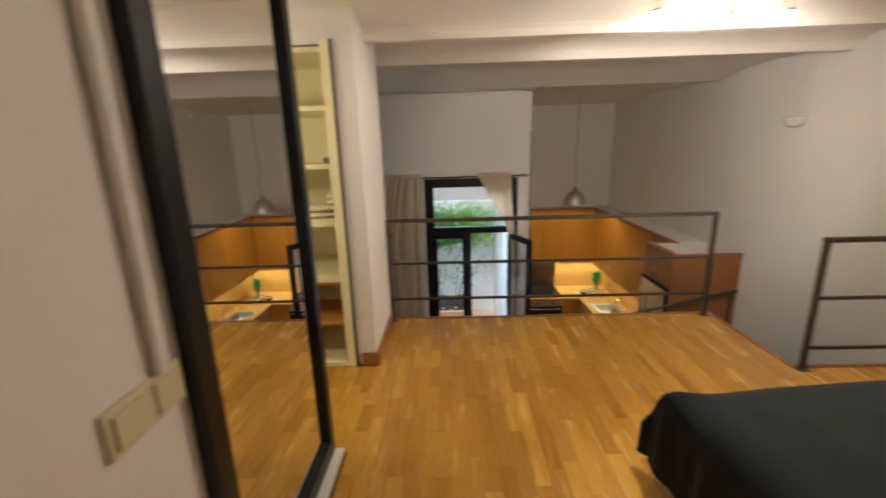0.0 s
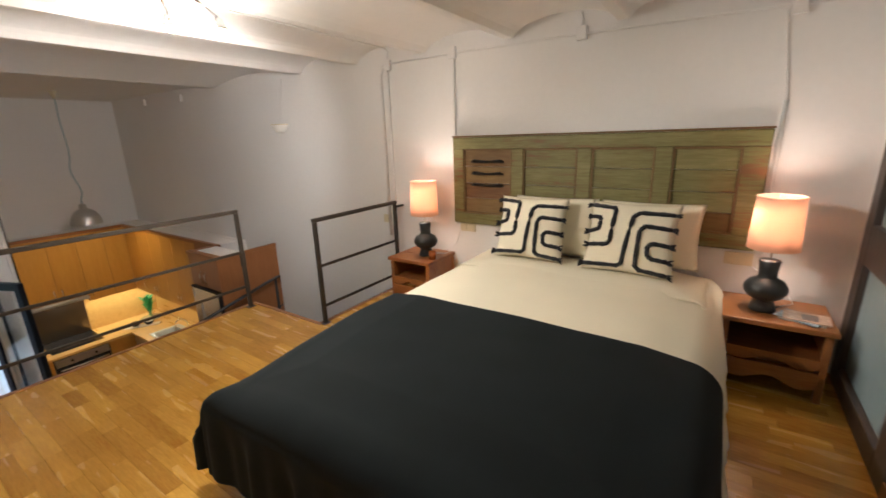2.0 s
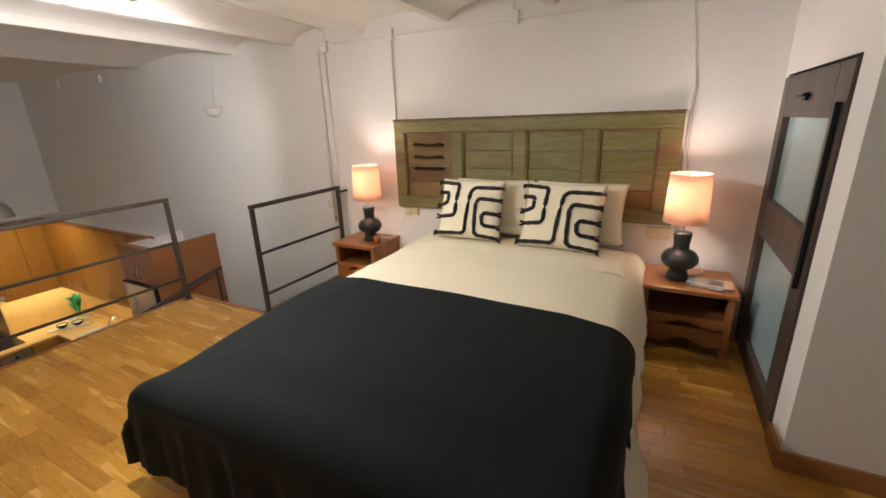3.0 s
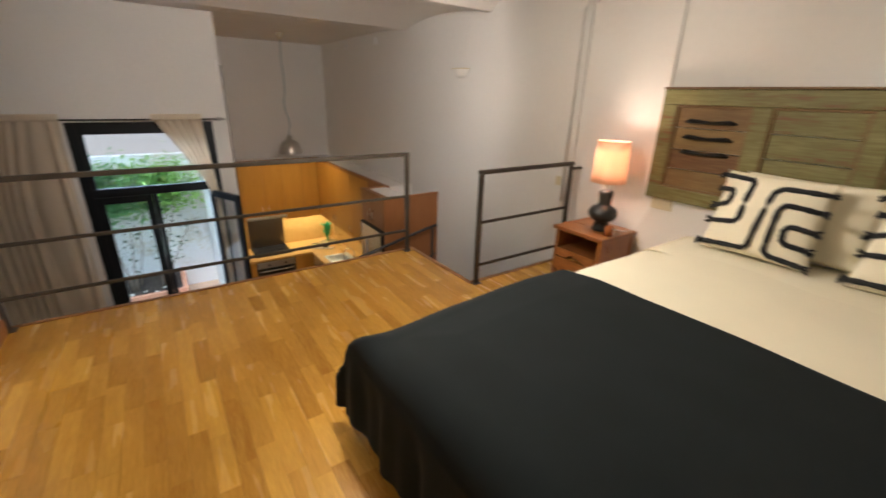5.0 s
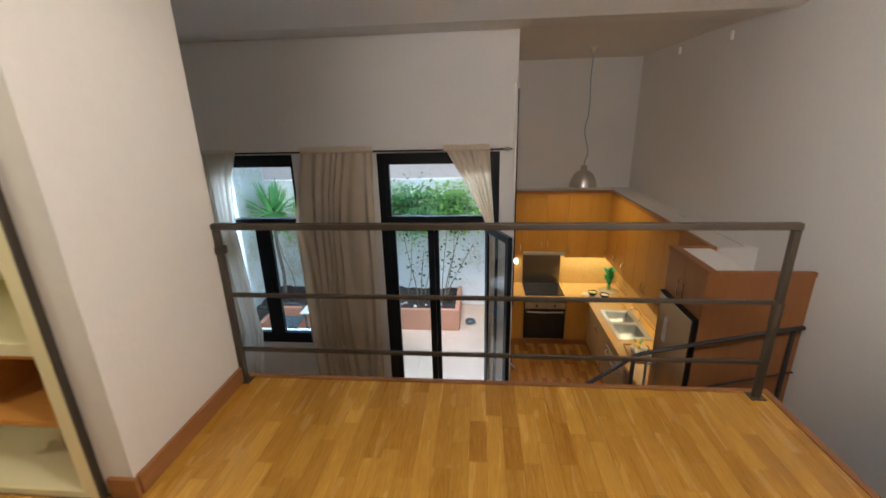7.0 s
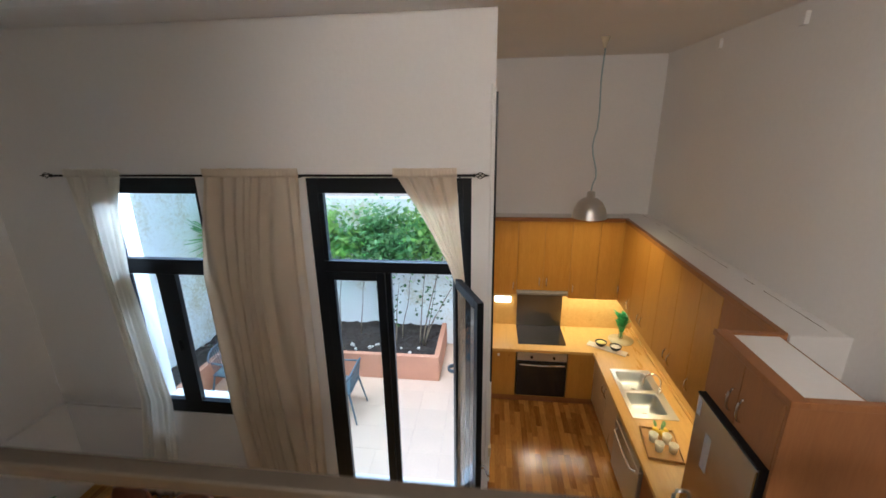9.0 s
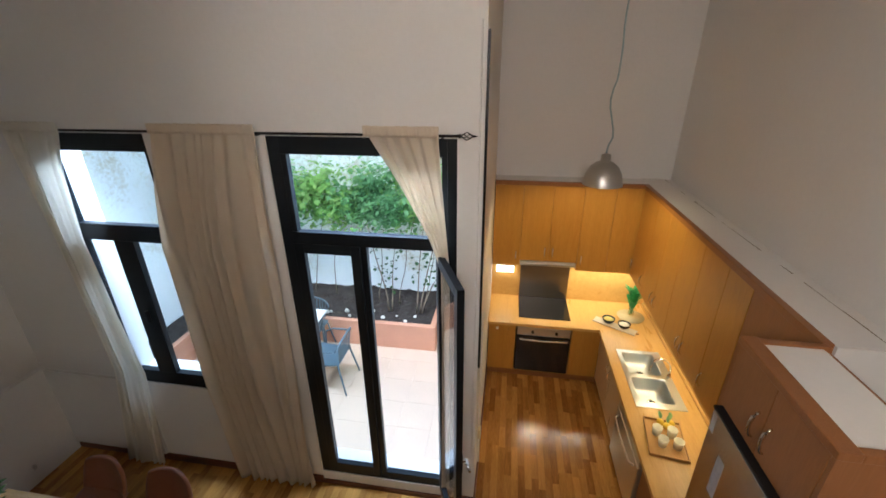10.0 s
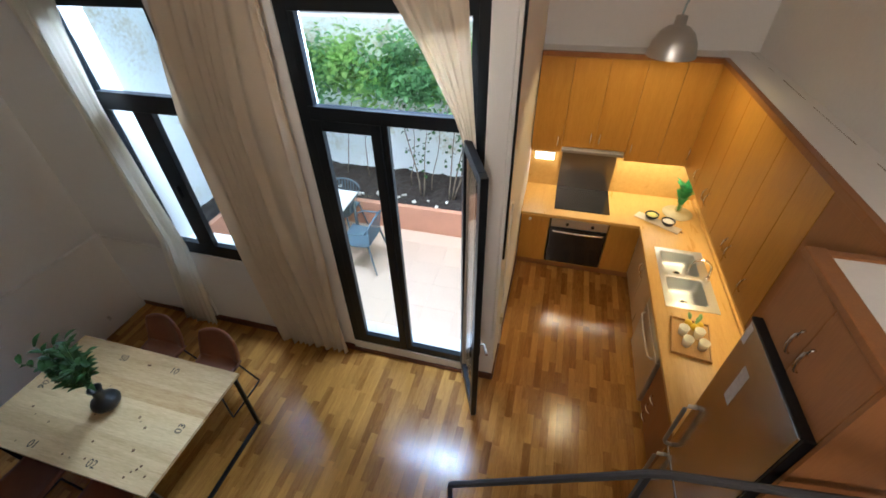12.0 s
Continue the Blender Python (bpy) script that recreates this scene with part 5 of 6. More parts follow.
part("upstand", box(B(), EAST - 0.02, EAST - 0.001, 7.035, KITCHEN_N - 0.02, COUNTER + 0.001, COUNTER + 0.56), WORKTOP, wt, "beech splashback board")
part("upstand", box(B(), 2.025, EAST - 0.02, KITCHEN_N - 0.018, KITCHEN_N - 0.001, COUNTER + 0.001, COUNTER + 0.62), WORKTOP, wt, "beech splashback board")
part("corner_strip", box(B(), EAST - 0.045, EAST - 0.021, 7.035, KITCHEN_N - 0.02, COUNTER + 0.001, COUNTER + 0.03, 0.004), WORKTOP, wt)

ov = thing("oven", (2.77, 9.8, -2.3), "built-in black glass oven with a steel control strip", "oven")
part("case", box(B(), 2.41, 3.12, 9.81, 10.4, LOW + 0.13, COUNTER - 0.045), BLACKMETAL, ov)
part("glass_door", box(B(), 2.42, 3.11, 9.785, 9.809, -2.44, -1.86, 0.004), BLACKGLASS, ov)
part("control_strip", box(B(), 2.42, 3.11, 9.785, 9.809, -1.855, -1.735, 0.003), STAINLESS, ov)
part("bottom_strip", box(B(), 2.41, 3.12, 9.79, 9.809, LOW + 0.125, -2.445, 0.002), MAPLE, ov)
for x in (2.62, 2.93):
    part("knob", tube(B(), (x, 9.785, -1.795), (x, 9.762, -1.795), 0.02, 0.018, 14), BLACKMETAL, ov)
part("door_handle", sweep(B(), [(2.45, 9.785, -1.90), (2.46, 9.745, -1.90), (2.77, 9.735, -1.905), (3.07, 9.745, -1.90), (3.08, 9.785, -1.90)], 0.012, 8), CHROME, ov, smooth=True)
hob = thing("hob", (2.77, 10.1, COUNTER), "black glass ceramic hob set in the worktop", "hob")
part("glass_top", box(B(), 2.43, 3.11, 9.90, 10.48, COUNTER + 0.0005, COUNTER + 0.007, 0.002), BLACKGLASS, hob)
bs = thing("steel_splashback", (2.77, 10.49, -1.3), "brushed stainless steel splashback behind the hob", "splashback")
part("sheet", box(B(), 2.43, 3.11, 10.482, 10.50, COUNTER + 0.002, -1.0, 0.001), material("smoked brushed steel", (0.24, 0.21, 0.18), 0.28, 1.0, spread=0.1, scale=2, fine=180, bump=0.05, depth=0.0004), bs)
hd = thing("extractor_hood", (2.77, 10.3, -1.0), "slim pull-out extractor hood under the wall cabinet", "hood")
part("hood_body", box(B(), 2.40, 3.12, 10.16, 10.48, -0.985, -0.935, 0.004), STAINLESS, hd)
part("front_lip", box(B(), 2.40, 3.12, 10.13, 10.158, -0.985, -0.945, 0.006), STAINLESS, hd)
lt = thing("strip_light", (2.2, 10.49, -1.22), "lit white strip light under the wall cabinet", "light")
part("housing", box(B(), 2.08, 2.34, 10.46, 10.50, -1.20, -1.16, 0.004), WHITE, lt)
part("diffuser", box(B(), 2.09, 2.33, 10.452, 10.459, -1.255, -1.165, 0.003), glow("strip light glow", (1.0, 0.93, 0.78), 7), lt)

# sink
sk = thing("sink", (3.81, 8.9, COUNTER), "stainless steel double-bowl sink with a curved mixer tap", "sink")


def bowl(cx, cy, rx, ry, deep, name):
    bm = B()

    def f(u, v):
        a = 2 * math.pi * u
        i = min(8, int(round(v * 8)))
        k = [1.05, 1.0, 0.975, 0.955, 0.93, 0.88, 0.78, 0.5, 0.0][i]
        z = [0.007, 0.004, -0.015, -0.06, deep + 0.045, deep + 0.018, deep + 0.004, deep, deep - 0.002][i]
        e = 0.2 + 0.035 * i
        x = math.copysign(abs(math.cos(a)) ** e, math.cos(a)) * rx * k
        y = math.copysign(abs(math.sin(a)) ** e, math.sin(a)) * ry * k
        return (cx + x, cy + y, COUNTER + z)
    grid(bm, f, 56, 8)
    b_ = part(name, bm, SINKSTEEL, sk, smooth=True)
    part("drain", tube(B(), (cx + 0.02, cy, COUNTER + deep - 0.002), (cx + 0.02, cy, COUNTER + deep + 0.003), 0.042, 0.042, 20), CHROME, b_)
    part("drain_hole", tube(B(), (cx + 0.02, cy, COUNTER + deep + 0.003), (cx + 0.02, cy, COUNTER + deep + 0.0045), 0.026, 0.026, 16), BLACKMETAL, b_)


bowl(3.79, 9.13, 0.175, 0.19, -0.14, "bowl")
bowl(3.79, 8.70, 0.175, 0.19, -0.16, "bowl")
bm = B()
for s in ((SX0, SX0 + 0.05, SY0, SY1), (3.962, SX1, SY0, SY1), (SX0 + 0.05, 3.962, SY0, 8.515), (SX0 + 0.05, 3.962, 8.885, 8.945), (SX0 + 0.05, 3.962, 9.315, SY1)):
    box(bm, *s, COUNTER + 0.0005, COUNTER + 0.006)
part("rim", bm, SINKSTEEL, sk)
tap = part("tap_base", tube(B(), (4.0, 8.88, COUNTER + 0.005), (4.0, 8.88, COUNTER + 0.07), 0.025, 0.021, 18), CHROME, sk)
part("spout", sweep(B(), [(4.0, 8.88, COUNTER + 0.06)] + [(4.0 - 0.1 + 0.1 * math.cos(a), 8.88 + 0.02 * math.sin(a), COUNTER + 0.16 + 0.1 * math.sin(a)) for a in (math.pi * k / 9 for k in range(10))] + [(3.8, 8.88, COUNTER + 0.11)], 0.011, 10), CHROME, tap, smooth=True)
part("lever", bar(B(), (4.0, 8.86, COUNTER + 0.075), (3.97, 8.78, COUNTER + 0.12), 0.014, 0.01, 0.003), CHROME, tap)


# ---- things on the worktop ----
def leaf_mesh(bm, base, tip, width, up=Vector((0, 0, 1)), bend=0.15, n=5):
    """A pointed leaf blade from base to tip, folded on its rib."""
    b, t = Vector(base), Vector(tip)
    d = t - b
    side = d.cross(up)
    if side.length < 1e-6:
        side = Vector((1, 0, 0))
    side.normalize()
    nor = side.cross(d).normalized()
    rows = []
    for i in range(n + 1):
        k = i / n
        c = b + d * k + nor * (d.length * bend * math.sin(math.pi * k) * 0.6)
        w = width * (math.sin(math.pi * min(1, 0.08 + k * 0.92)) ** 0.8) * 0.5
        rows.append((bm.verts.new(c - side * w + nor * w * 0.3), bm.verts.new(c), bm.verts.new(c + side * w + nor * w * 0.3)))
    for r0, r1 in zip(rows, rows[1:]):
        bm.faces.new((r0[0], r0[1], r1[1], r1[0]))
        bm.faces.new((r0[1], r0[2], r1[2], r1[1]))


TABLEGLASS = glass("clear glass", (0.93, 0.96, 0.94))
vs = thing("vase", (3.93, 10.2, COUNTER), "clear glass vase with a green leafy bunch on the worktop", "vase")
part("glass_body", lathe(B(), [(0.035, 0.012), (0.04, 0.03), (0.035, 0.10), (0.045, 0.15), (0.042, 0.15), (0.032, 0.10), (0.036, 0.03), (0.0, 0.02)], (3.93, 10.18, COUNTER), 20), TABLEGLASS, vs, smooth=True)
bm = B()
r_ = random.Random(21)
for k in range(70):
    a, e = r_.uniform(0, 2 * math.pi), r_.uniform(0.1, 1.0)
    base = Vector((3.93 + 0.05 * e * math.cos(a), 10.18 + 0.05 * e * math.sin(a), COUNTER + 0.13 + 0.17 * r_.random()))
    tip = base + Vector((math.cos(a) * e * 0.10, math.sin(a) * e * 0.10, 0.10 + 0.07 * r_.random()))
    leaf_mesh(bm, base, tip, 0.055, bend=0.2)
part("leaves", bm, leafy("basil green", (0.05, 0.30, 0.10), 0.3), vs, smooth=True)
part("stems", tube(B(), (3.93, 10.18, COUNTER + 0.03), (3.93, 10.18, COUNTER + 0.17), 0.018, 0.03, 9), LEAF, vs)
pt = thing("glass_plate", (3.92, 10.1, COUNTER), "round clear glass plate under the vase", "plate")
part("disc", lathe(B(), [(0.0, 0.001), (0.17, 0.001), (0.175, 0.010), (0.0, 0.006)], (3.92, 10.14, COUNTER), 36), material("pale glass plate", (0.62, 0.56, 0.36), 0.1, spread=0.1, scale=20, bump=0), pt, smooth=True)
cb = thing("chopping_board", (3.62, 9.8, COUNTER), "pale marble chopping board holding two small bowls", "chopping board")
bm = B()
box(bm, -0.27, 0.27, -0.065, 0.065, 0, 0.012, 0.005)
bmesh.ops.transform(bm, matrix=pose(3.66, 9.87, COUNTER + 0.001, 0, 0, -32), verts=bm.verts)
part("board", bm, material("pale marble", (0.66, 0.60, 0.52), 0.3, spread=0.2, scale=9, bump=0), cb)
part("hanging_loop", sweep(B(), [Vector((3.66, 9.87, COUNTER + 0.007)) + Vector((math.cos(radians(-32)), math.sin(radians(-32)), 0)) * q for q in (0.265, 0.30)], 0.006, 6), BAREWOOD, cb)
for i, (x, y, c) in enumerate(((3.59, 9.935, (0.62, 0.58, 0.16)), (3.76, 9.83, (0.75, 0.73, 0.66)))):
    bw = thing("bowl", (x, y, COUNTER + 0.014), "small black bowl with a pale dip on the board", "bowl", "dip bowls")
    part("shell", lathe(B(), [(0.0, 0.0), (0.04, 0.0), (0.068, 0.03), (0.080, 0.065), (0.074, 0.065), (0.062, 0.042), (0.0, 0.036)], (x, y, COUNTER + 0.0135), 22), CERAMIC, bw, smooth=True)
    part("dip", lathe(B(), [(0.0, 0.058), (0.04, 0.056), (0.068, 0.050), (0.0, 0.044)], (x, y, COUNTER + 0.0135), 22), material("dip", c, 0.5, spread=0.2, scale=60, bump=0.4), bw, smooth=True)
tr = thing("tray", (3.72, 8.06, COUNTER), "rectangular bamboo tray holding four glasses and lemons", "tray")
TRAYM = pose(3.72, 8.06, COUNTER + 0.001, 0, 0, -8)


def local_box(m, *s, bevel=0.003):
    bm = B()
    box(bm, *s, bevel)
    bmesh.ops.transform(bm, matrix=m, verts=bm.verts)
    return bm


BAMBOO = wood("bamboo", (0.42, 0.22, 0.06), (0.62, 0.38, 0.13), 0.4, 5, (0, 1, 0), 0.2)
part("tray_floor", local_box(TRAYM, -0.15, 0.15, -0.21, 0.21, 0, 0.008), BAMBOO, tr)
for s in ((-0.16, -0.148, -0.22, 0.22), (0.148, 0.16, -0.22, 0.22), (-0.148, 0.148, -0.22, -0.208), (-0.148, 0.148, 0.208, 0.22)):
    part("tray_rim", local_box(TRAYM, *s, 0, 0.03), BAMBOO, tr)
for i, (a, b) in enumerate(((-0.07, 0.07), (0.055, 0.075), (-0.04, -0.055), (0.085, -0.05))):
    p = TRAYM @ Vector((a, b - 0.03, 0.009))
    gl = thing("drinking_glass", p, "small clear tumbler standing on the bamboo tray", "glass", "glasses on the tray")
    part("glass_body", lathe(B(), [(0.0, 0.0), (0.033, 0.0), (0.045, 0.085), (0.042, 0.085), (0.031, 0.01), (0.0, 0.01)], p, 22), material("frosty tumbler glass", (0.88, 0.86, 0.74), 0.12, spread=0.05, bump=0), gl, smooth=True)
LEMON = material("lemon peel", (0.80, 0.55, 0.03), 0.4, spread=0.1, scale=20, fine=150, bump=0.3)
for i, (a, b, q) in enumerate(((-0.02, 0.155, 20), (0.06, 0.165, 100), (0.03, 0.12, 60))):
    p = TRAYM @ Vector((a, b, 0.043))
    lm = thing("lemon", p, "bright yellow lemon on the bamboo tray", "lemon", "lemons on the tray")
    bm = B()
    lathe(bm, [(0.0, -0.048), (0.008, -0.044), (0.028, -0.026), (0.034, 0.0), (0.028, 0.026), (0.008, 0.044), (0.0, 0.05)], (0, 0, 0), 18)
    bmesh.ops.transform(bm, matrix=Matrix.Translation(p) @ Matrix.Rotation(radians(q), 4, "Z") @ Matrix.Rotation(radians(90), 4, "X"), verts=bm.verts)
    part("fruit", bm, LEMON, lm, smooth=True)
    bm = B()
    leaf_mesh(bm, p + Vector((0, 0.02, 0.03)), p + Vector((0.02 * i, 0.09, 0.06)), 0.035)
    part("leaf", bm, LEAF, lm)

pdn = thing("pendant_lamp", (3.10, 9.22, 0.42), "brushed aluminium dome pendant lamp hanging on a wavy cord", "pendant lamp")
part("dome", lathe(B(), [(0.19, 0.0), (0.187, 0.02), (0.17, 0.10), (0.13, 0.175), (0.08, 0.215), (0.045, 0.225), (0.042, 0.29), (0.0, 0.30), (0.0, 0.29), (0.04, 0.21), (0.125, 0.168), (0.165, 0.095), (0.182, 0.02), (0.187, 0.0), (0.19, 0.0)], (3.10, 9.22, 0.38), 32, cap=False), STAINLESS, pdn, "brushed aluminium dome shade", smooth=True)
part("cord", sweep(B(), [(3.10 + 0.035 * math.sin(k * 0.8) * (1 if 1 < k < 9 else 0.3), 9.22 + 0.02 * math.cos(k * 0.7), 0.66 + k * (TOP - 0.66 - 0.05) / 18) for k in range(19)], 0.008, 6), FROSTED, pdn, smooth=True)
part("ceiling_cup", lathe(B(), [(0.012, -0.10), (0.045, 0.0), (0.0, 0.0)], (3.10, 9.22, TOP), 18), IVORY, pdn, smooth=True)
part("bulb", lathe(B(), [(0.0, 0.0), (0.03, 0.02), (0.03, 0.05), (0.012, 0.1), (0.0, 0.1)], (3.10, 9.22, 0.47), 14), glow("pendant bulb glow", (1, 0.75, 0.45), 10), pdn, smooth=True)

# ---- dining table and chairs ----
TX0, TX1, TY0, TY1, TZ = -1.88, -0.12, 5.79, 6.83, -1.82
tb = thing("dining_table", ((TX0 + TX1) / 2, (TY0 + TY1) / 2, LOW), "pale pine table with stencilled numbers and black angled steel legs", "table")
n_ = 7
for i in range(n_):
    a, b = TY0 + (TY1 - TY0) * i / n_, TY0 + (TY1 - TY0) * (i + 1) / n_
    part("plank", box(B(), TX0, TX1, a + 0.0002, b - 0.0002, TZ - 0.028, TZ, 0.0008), PINE, tb)
part("side_frame", box(B(), TX0 + 0.03, TX1 - 0.03, TY0 + 0.03, TY0 + 0.05, TZ - 0.06, TZ - 0.03), BLACKMETAL, tb)
part("side_frame", box(B(), TX0 + 0.03, TX1 - 0.03, TY1 - 0.05, TY1 - 0.03, TZ - 0.06, TZ - 0.03), BLACKMETAL, tb)
for x in (TX0 + 0.06, TX1 - 0.03):
    bm = B()
    o = 0.07
    bar(bm, (x, TY1 - 0.04, TZ - 0.045), (x + 0.02, TY1 - o, LOW + 0.02), 0.03)
    bar(bm, (x, TY0 + 0.04, TZ - 0.045), (x + 0.02, TY0 + o, LOW + 0.02), 0.03)
    bar(bm, (x + 0.02, TY0 + o - 0.015, LOW + 0.016), (x + 0.02, TY1 - o + 0.015, LOW + 0.016), 0.03)
    part("leg_frame", bm, BLACKMETAL, tb, "black steel leg frame")
KNOT = material("pine knot", (0.14, 0.06, 0.02), 0.6, spread=0.2)
r_ = random.Random(9)
for k in range(22):
    x, y = r_.uniform(TX0 + 0.1, TX1 - 0.05), r_.uniform(TY0 + 0.06, TY1 - 0.06)
    bm = B()
    lathe(bm, [(0.006 + 0.008 * r_.random(), 0.0), (0.0, 0.0004)], (x, y, TZ + 0.0003), 9)
    part("knot", bm, KNOT, tb)
INK = material("stencil ink", (0.03, 0.028, 0.025), 0.6, spread=0.1, bump=0)
for text, x, y, q in (("01", -1.29, 5.87, 0), ("02", -0.70, 5.87, 0), ("03", -0.25, 6.27, 90), ("01", -0.70, 6.71, 180), ("05", -1.27, 6.71, 180), ("06", -1.74, 6.30, -90)):
    cu = bpy.data.curves.new("number", "FONT")
    cu.body, cu.size, cu.align_x, cu.align_y, cu.extrude = text, 0.085, "CENTER", "CENTER", 0.0004
    tmp = new("number", cu)
    me = bpy.data.meshes.new_from_object(tmp)
    bpy.data.objects.remove(tmp)
    me.materials.clear()
    me.materials.append(INK)
    me.transform(pose(x, y, TZ + 0.001, 0, 0, q))
    ob = new("stencil_number", me)
    ob.parent, ob.matrix_parent_inverse = tb, base_of(tb).inverted()
    ob["label"] = "stencilled black number"
vz = thing("vase", (-0.98, 6.29, TZ), "black ribbed ceramic vase with glossy green branches on the table", "vase")
part("body", lathe(B(), [(0.0, 0.001), (0.05, 0.001), (0.085, 0.03), (0.10, 0.07), (0.085, 0.11), (0.05, 0.135), (0.036, 0.16), (0.036, 0.21), (0.052, 0.25), (0.046, 0.25), (0.03, 0.2), (0.0, 0.19)], (-0.98, 6.29, TZ), 48, 0.10), CERAMIC, vz, smooth=True)
r_ = random.Random(33)
for i in range(16):
    a, reach = i * 2.4 + 0.3, r_.uniform(0.08, 0.24)
    p0 = Vector((-0.98, 6.29, TZ + 0.22))
    p3 = p0 + Vector((math.cos(a) * reach - 0.07, math.sin(a) * reach * 0.8, r_.uniform(0.26, 0.52)))
    pts = [p0.lerp(p3, k / 6) + Vector((0, 0, 0.04 * math.sin(math.pi * k / 6))) for k in range(7)]
    stem = part("branch", sweep(B(), pts, [0.0035 - 0.0003 * k for k in range(7)], 5), LEAF, vz)
    bm = B()
    for k in range(15):
        q = pts[2 + k * 4 // 14]
        along = (p3 - p0).normalized()
        side = Vector((-along.y, along.x, 0.15)).normalized() * (1 if k % 2 else -1)
        d = (side + along * r_.uniform(0.5, 1.1) + Vector((r_.uniform(-0.3, 0.3), r_.uniform(-0.3, 0.3), r_.uniform(-0.2, 0.3)))).normalized() * r_.uniform(0.07, 0.12)
        leaf_mesh(bm, q, q + d, 0.042, bend=0.22)
    part("leaves", bm, DEEPLEAF, stem, smooth=True)


def chair(x, y, q, label):
    """A leather shell chair on a black wire sled base, facing +y before the turn."""
    t = thing("dining_chair", (x, y, LOW), label, "chair", "chairs round the table")
    m = pose(x, y, LOW, 0, 0, q)

    def shell(u, v):
        a = 2 * u - 1
        if v < 0.5:
            k = v / 0.5
            return m @ Vector((a * (0.21 + 0.02 * k), 0.22 - 0.40 * k, 0.46 - 0.02 * math.sin(math.pi * k) + 0.035 * a * a))
        k = (v - 0.5) / 0.5
        w = 0.225 - 0.045 * k ** 3
        return m @ Vector((a * w, -0.18 - 0.07 * math.sin(k * 1.4) + 0.05 * a * a, 0.46 + 0.035 * a * a * (1 - k) + 0.34 * k - 0.03 * a ** 4 * k))
    bm = B()
    grid(bm, shell, 16, 28)
    part("shell", bm, LEATHER, t, "brown leather seat shell", smooth=True, thick=0.03)
    for s in (-1, 1):
        pts = [(s * 0.19, 0.17, 0.43), (s * 0.215, 0.20, 0.02), (s * 0.215, -0.24, 0.02), (s * 0.19, -0.14, 0.43)]
        part("leg_frame", sweep(B(), [m @ Vector(p) for p in (pts[0], (s * 0.21, 0.195, 0.05), pts[1], (s * 0.215, -0.2, 0.012), pts[2], (s * 0.21, -0.235, 0.05), pts[3])], 0.009, 7), BLACKMETAL, t)
    part("cross_bar", tube(B(), m @ Vector((-0.19, 0.15, 0.425)), m @ Vector((0.19, 0.15, 0.425)), 0.008), BLACKMETAL, t)
    return t


chair(-0.62, 6.94, 180, "brown leather dining chair with black wire legs at the table end")
chair(-1.30, 6.96, 178, "brown leather dining chair with black wire legs near the wall")
chair(-0.62, 5.62, 2, "brown leather dining chair with black wire legs below the mezzanine")
chair(-1.35, 5.62, -3, "brown leather dining chair with black wire legs below the mezzanine")
wp = thing("wall_plug", (WEST, 7.55, -2.2), "small dark plug with a cable on the wall", "plug")
part("plug", box(B(), WEST, WEST + 0.05, 7.36, 7.41, -2.42, -2.34, 0.006), BLACKMETAL, wp)

# ---- terrace ----
TG = LOW + 0.14
slab("terrace_ground", [(-9, KITCHEN_W - 0.2, g1, 30, LOW - 0.4, TG - 0.012), (KITCHEN_W - 0.2, 9, 10.83, 30, LOW - 0.4, TG - 0.012)], TERRACE)
slab("garden_wall_north", [(-3.0, 2.3, 11.15, 11.4, TG - 0.02, 0.22)], GARDENWALL)
slab("garden_wall_west", [(-3.0, -2.75, g1, 11.15, TG - 0.02, 1.2)], GARDENWALL)
slab("garden_wall_east", [(1.80, KITCHEN_W - 0.2, g1, 11.15, TG - 0.02, 0.9)], GARDENWALL)
# Plain pale slab added beyond the garden, in place of blue sky.
slab("backdrop", [(-14, 16, 26, 26.5, LOW, 5.5)], material("pale far backdrop", (0.75, 0.74, 0.70), 0.9, spread=0.08, scale=0.5))
pln = thing("planter", (0, 10.1, TG), "long terracotta-painted masonry planter along the garden wall", "planter")
part("front_wall", box(B(), -2.2, 1.25, 10.0, 10.08, TG, TG + 0.42, 0.008), TERRACOTTA, pln)
part("end_wall", box(B(), 1.17, 1.25, 10.081, 11.149, TG, TG + 0.42, 0.008), TERRACOTTA, pln)
part("side_wall", box(B(), -2.28, -2.2, 8.4, 10.08, TG, TG + 0.42, 0.008), TERRACOTTA, pln)
bm = B()
grid(bm, lambda u, v: (-2.7 + 3.87 * u, 10.08 + 1.07 * v, TG + 0.37 + 0.05 * noise.noise(Vector((u * 14, v * 5, 0))) + 0.03 * noise.noise(Vector((u * 50, v * 16, 4)))), 120, 36)
tagged(part("soil", bm, SOIL, pln), kind="stuff")
bm = B()
grid(bm, lambda u, v: (-2.74 + 0.46 * u, 8.4 + 1.66 * v, TG + 0.37 + 0.04 * noise.noise(Vector((u * 6, v * 14, 9)))), 14, 50)
tagged(part("soil", bm, SOIL, pln), kind="stuff")
r_ = random.Random(3)
PEBBLE = material("white pebbles", (0.62, 0.58, 0.52), 0.8, spread=0.2, vary=0.4)
for k in range(16):
    x, y, s = r_.uniform(-1.5, 1.15), r_.uniform(10.1, 10.4), r_.uniform(0.02, 0.045)
    t = thing("stone", (x, y, TG + 0.38), "rough whitish stone lying in the planter soil", "stone", "stones in the planter")
    bm = B()
    bmesh.ops.create_icosphere(bm, subdivisions=1, radius=s, matrix=Matrix.Translation((x, y, TG + 0.385)))
    for v in bm.verts:
        v.co += Vector([r_.uniform(-s, s) * 0.25 for _ in range(3)])
    part("pebble", bm, PEBBLE, t)


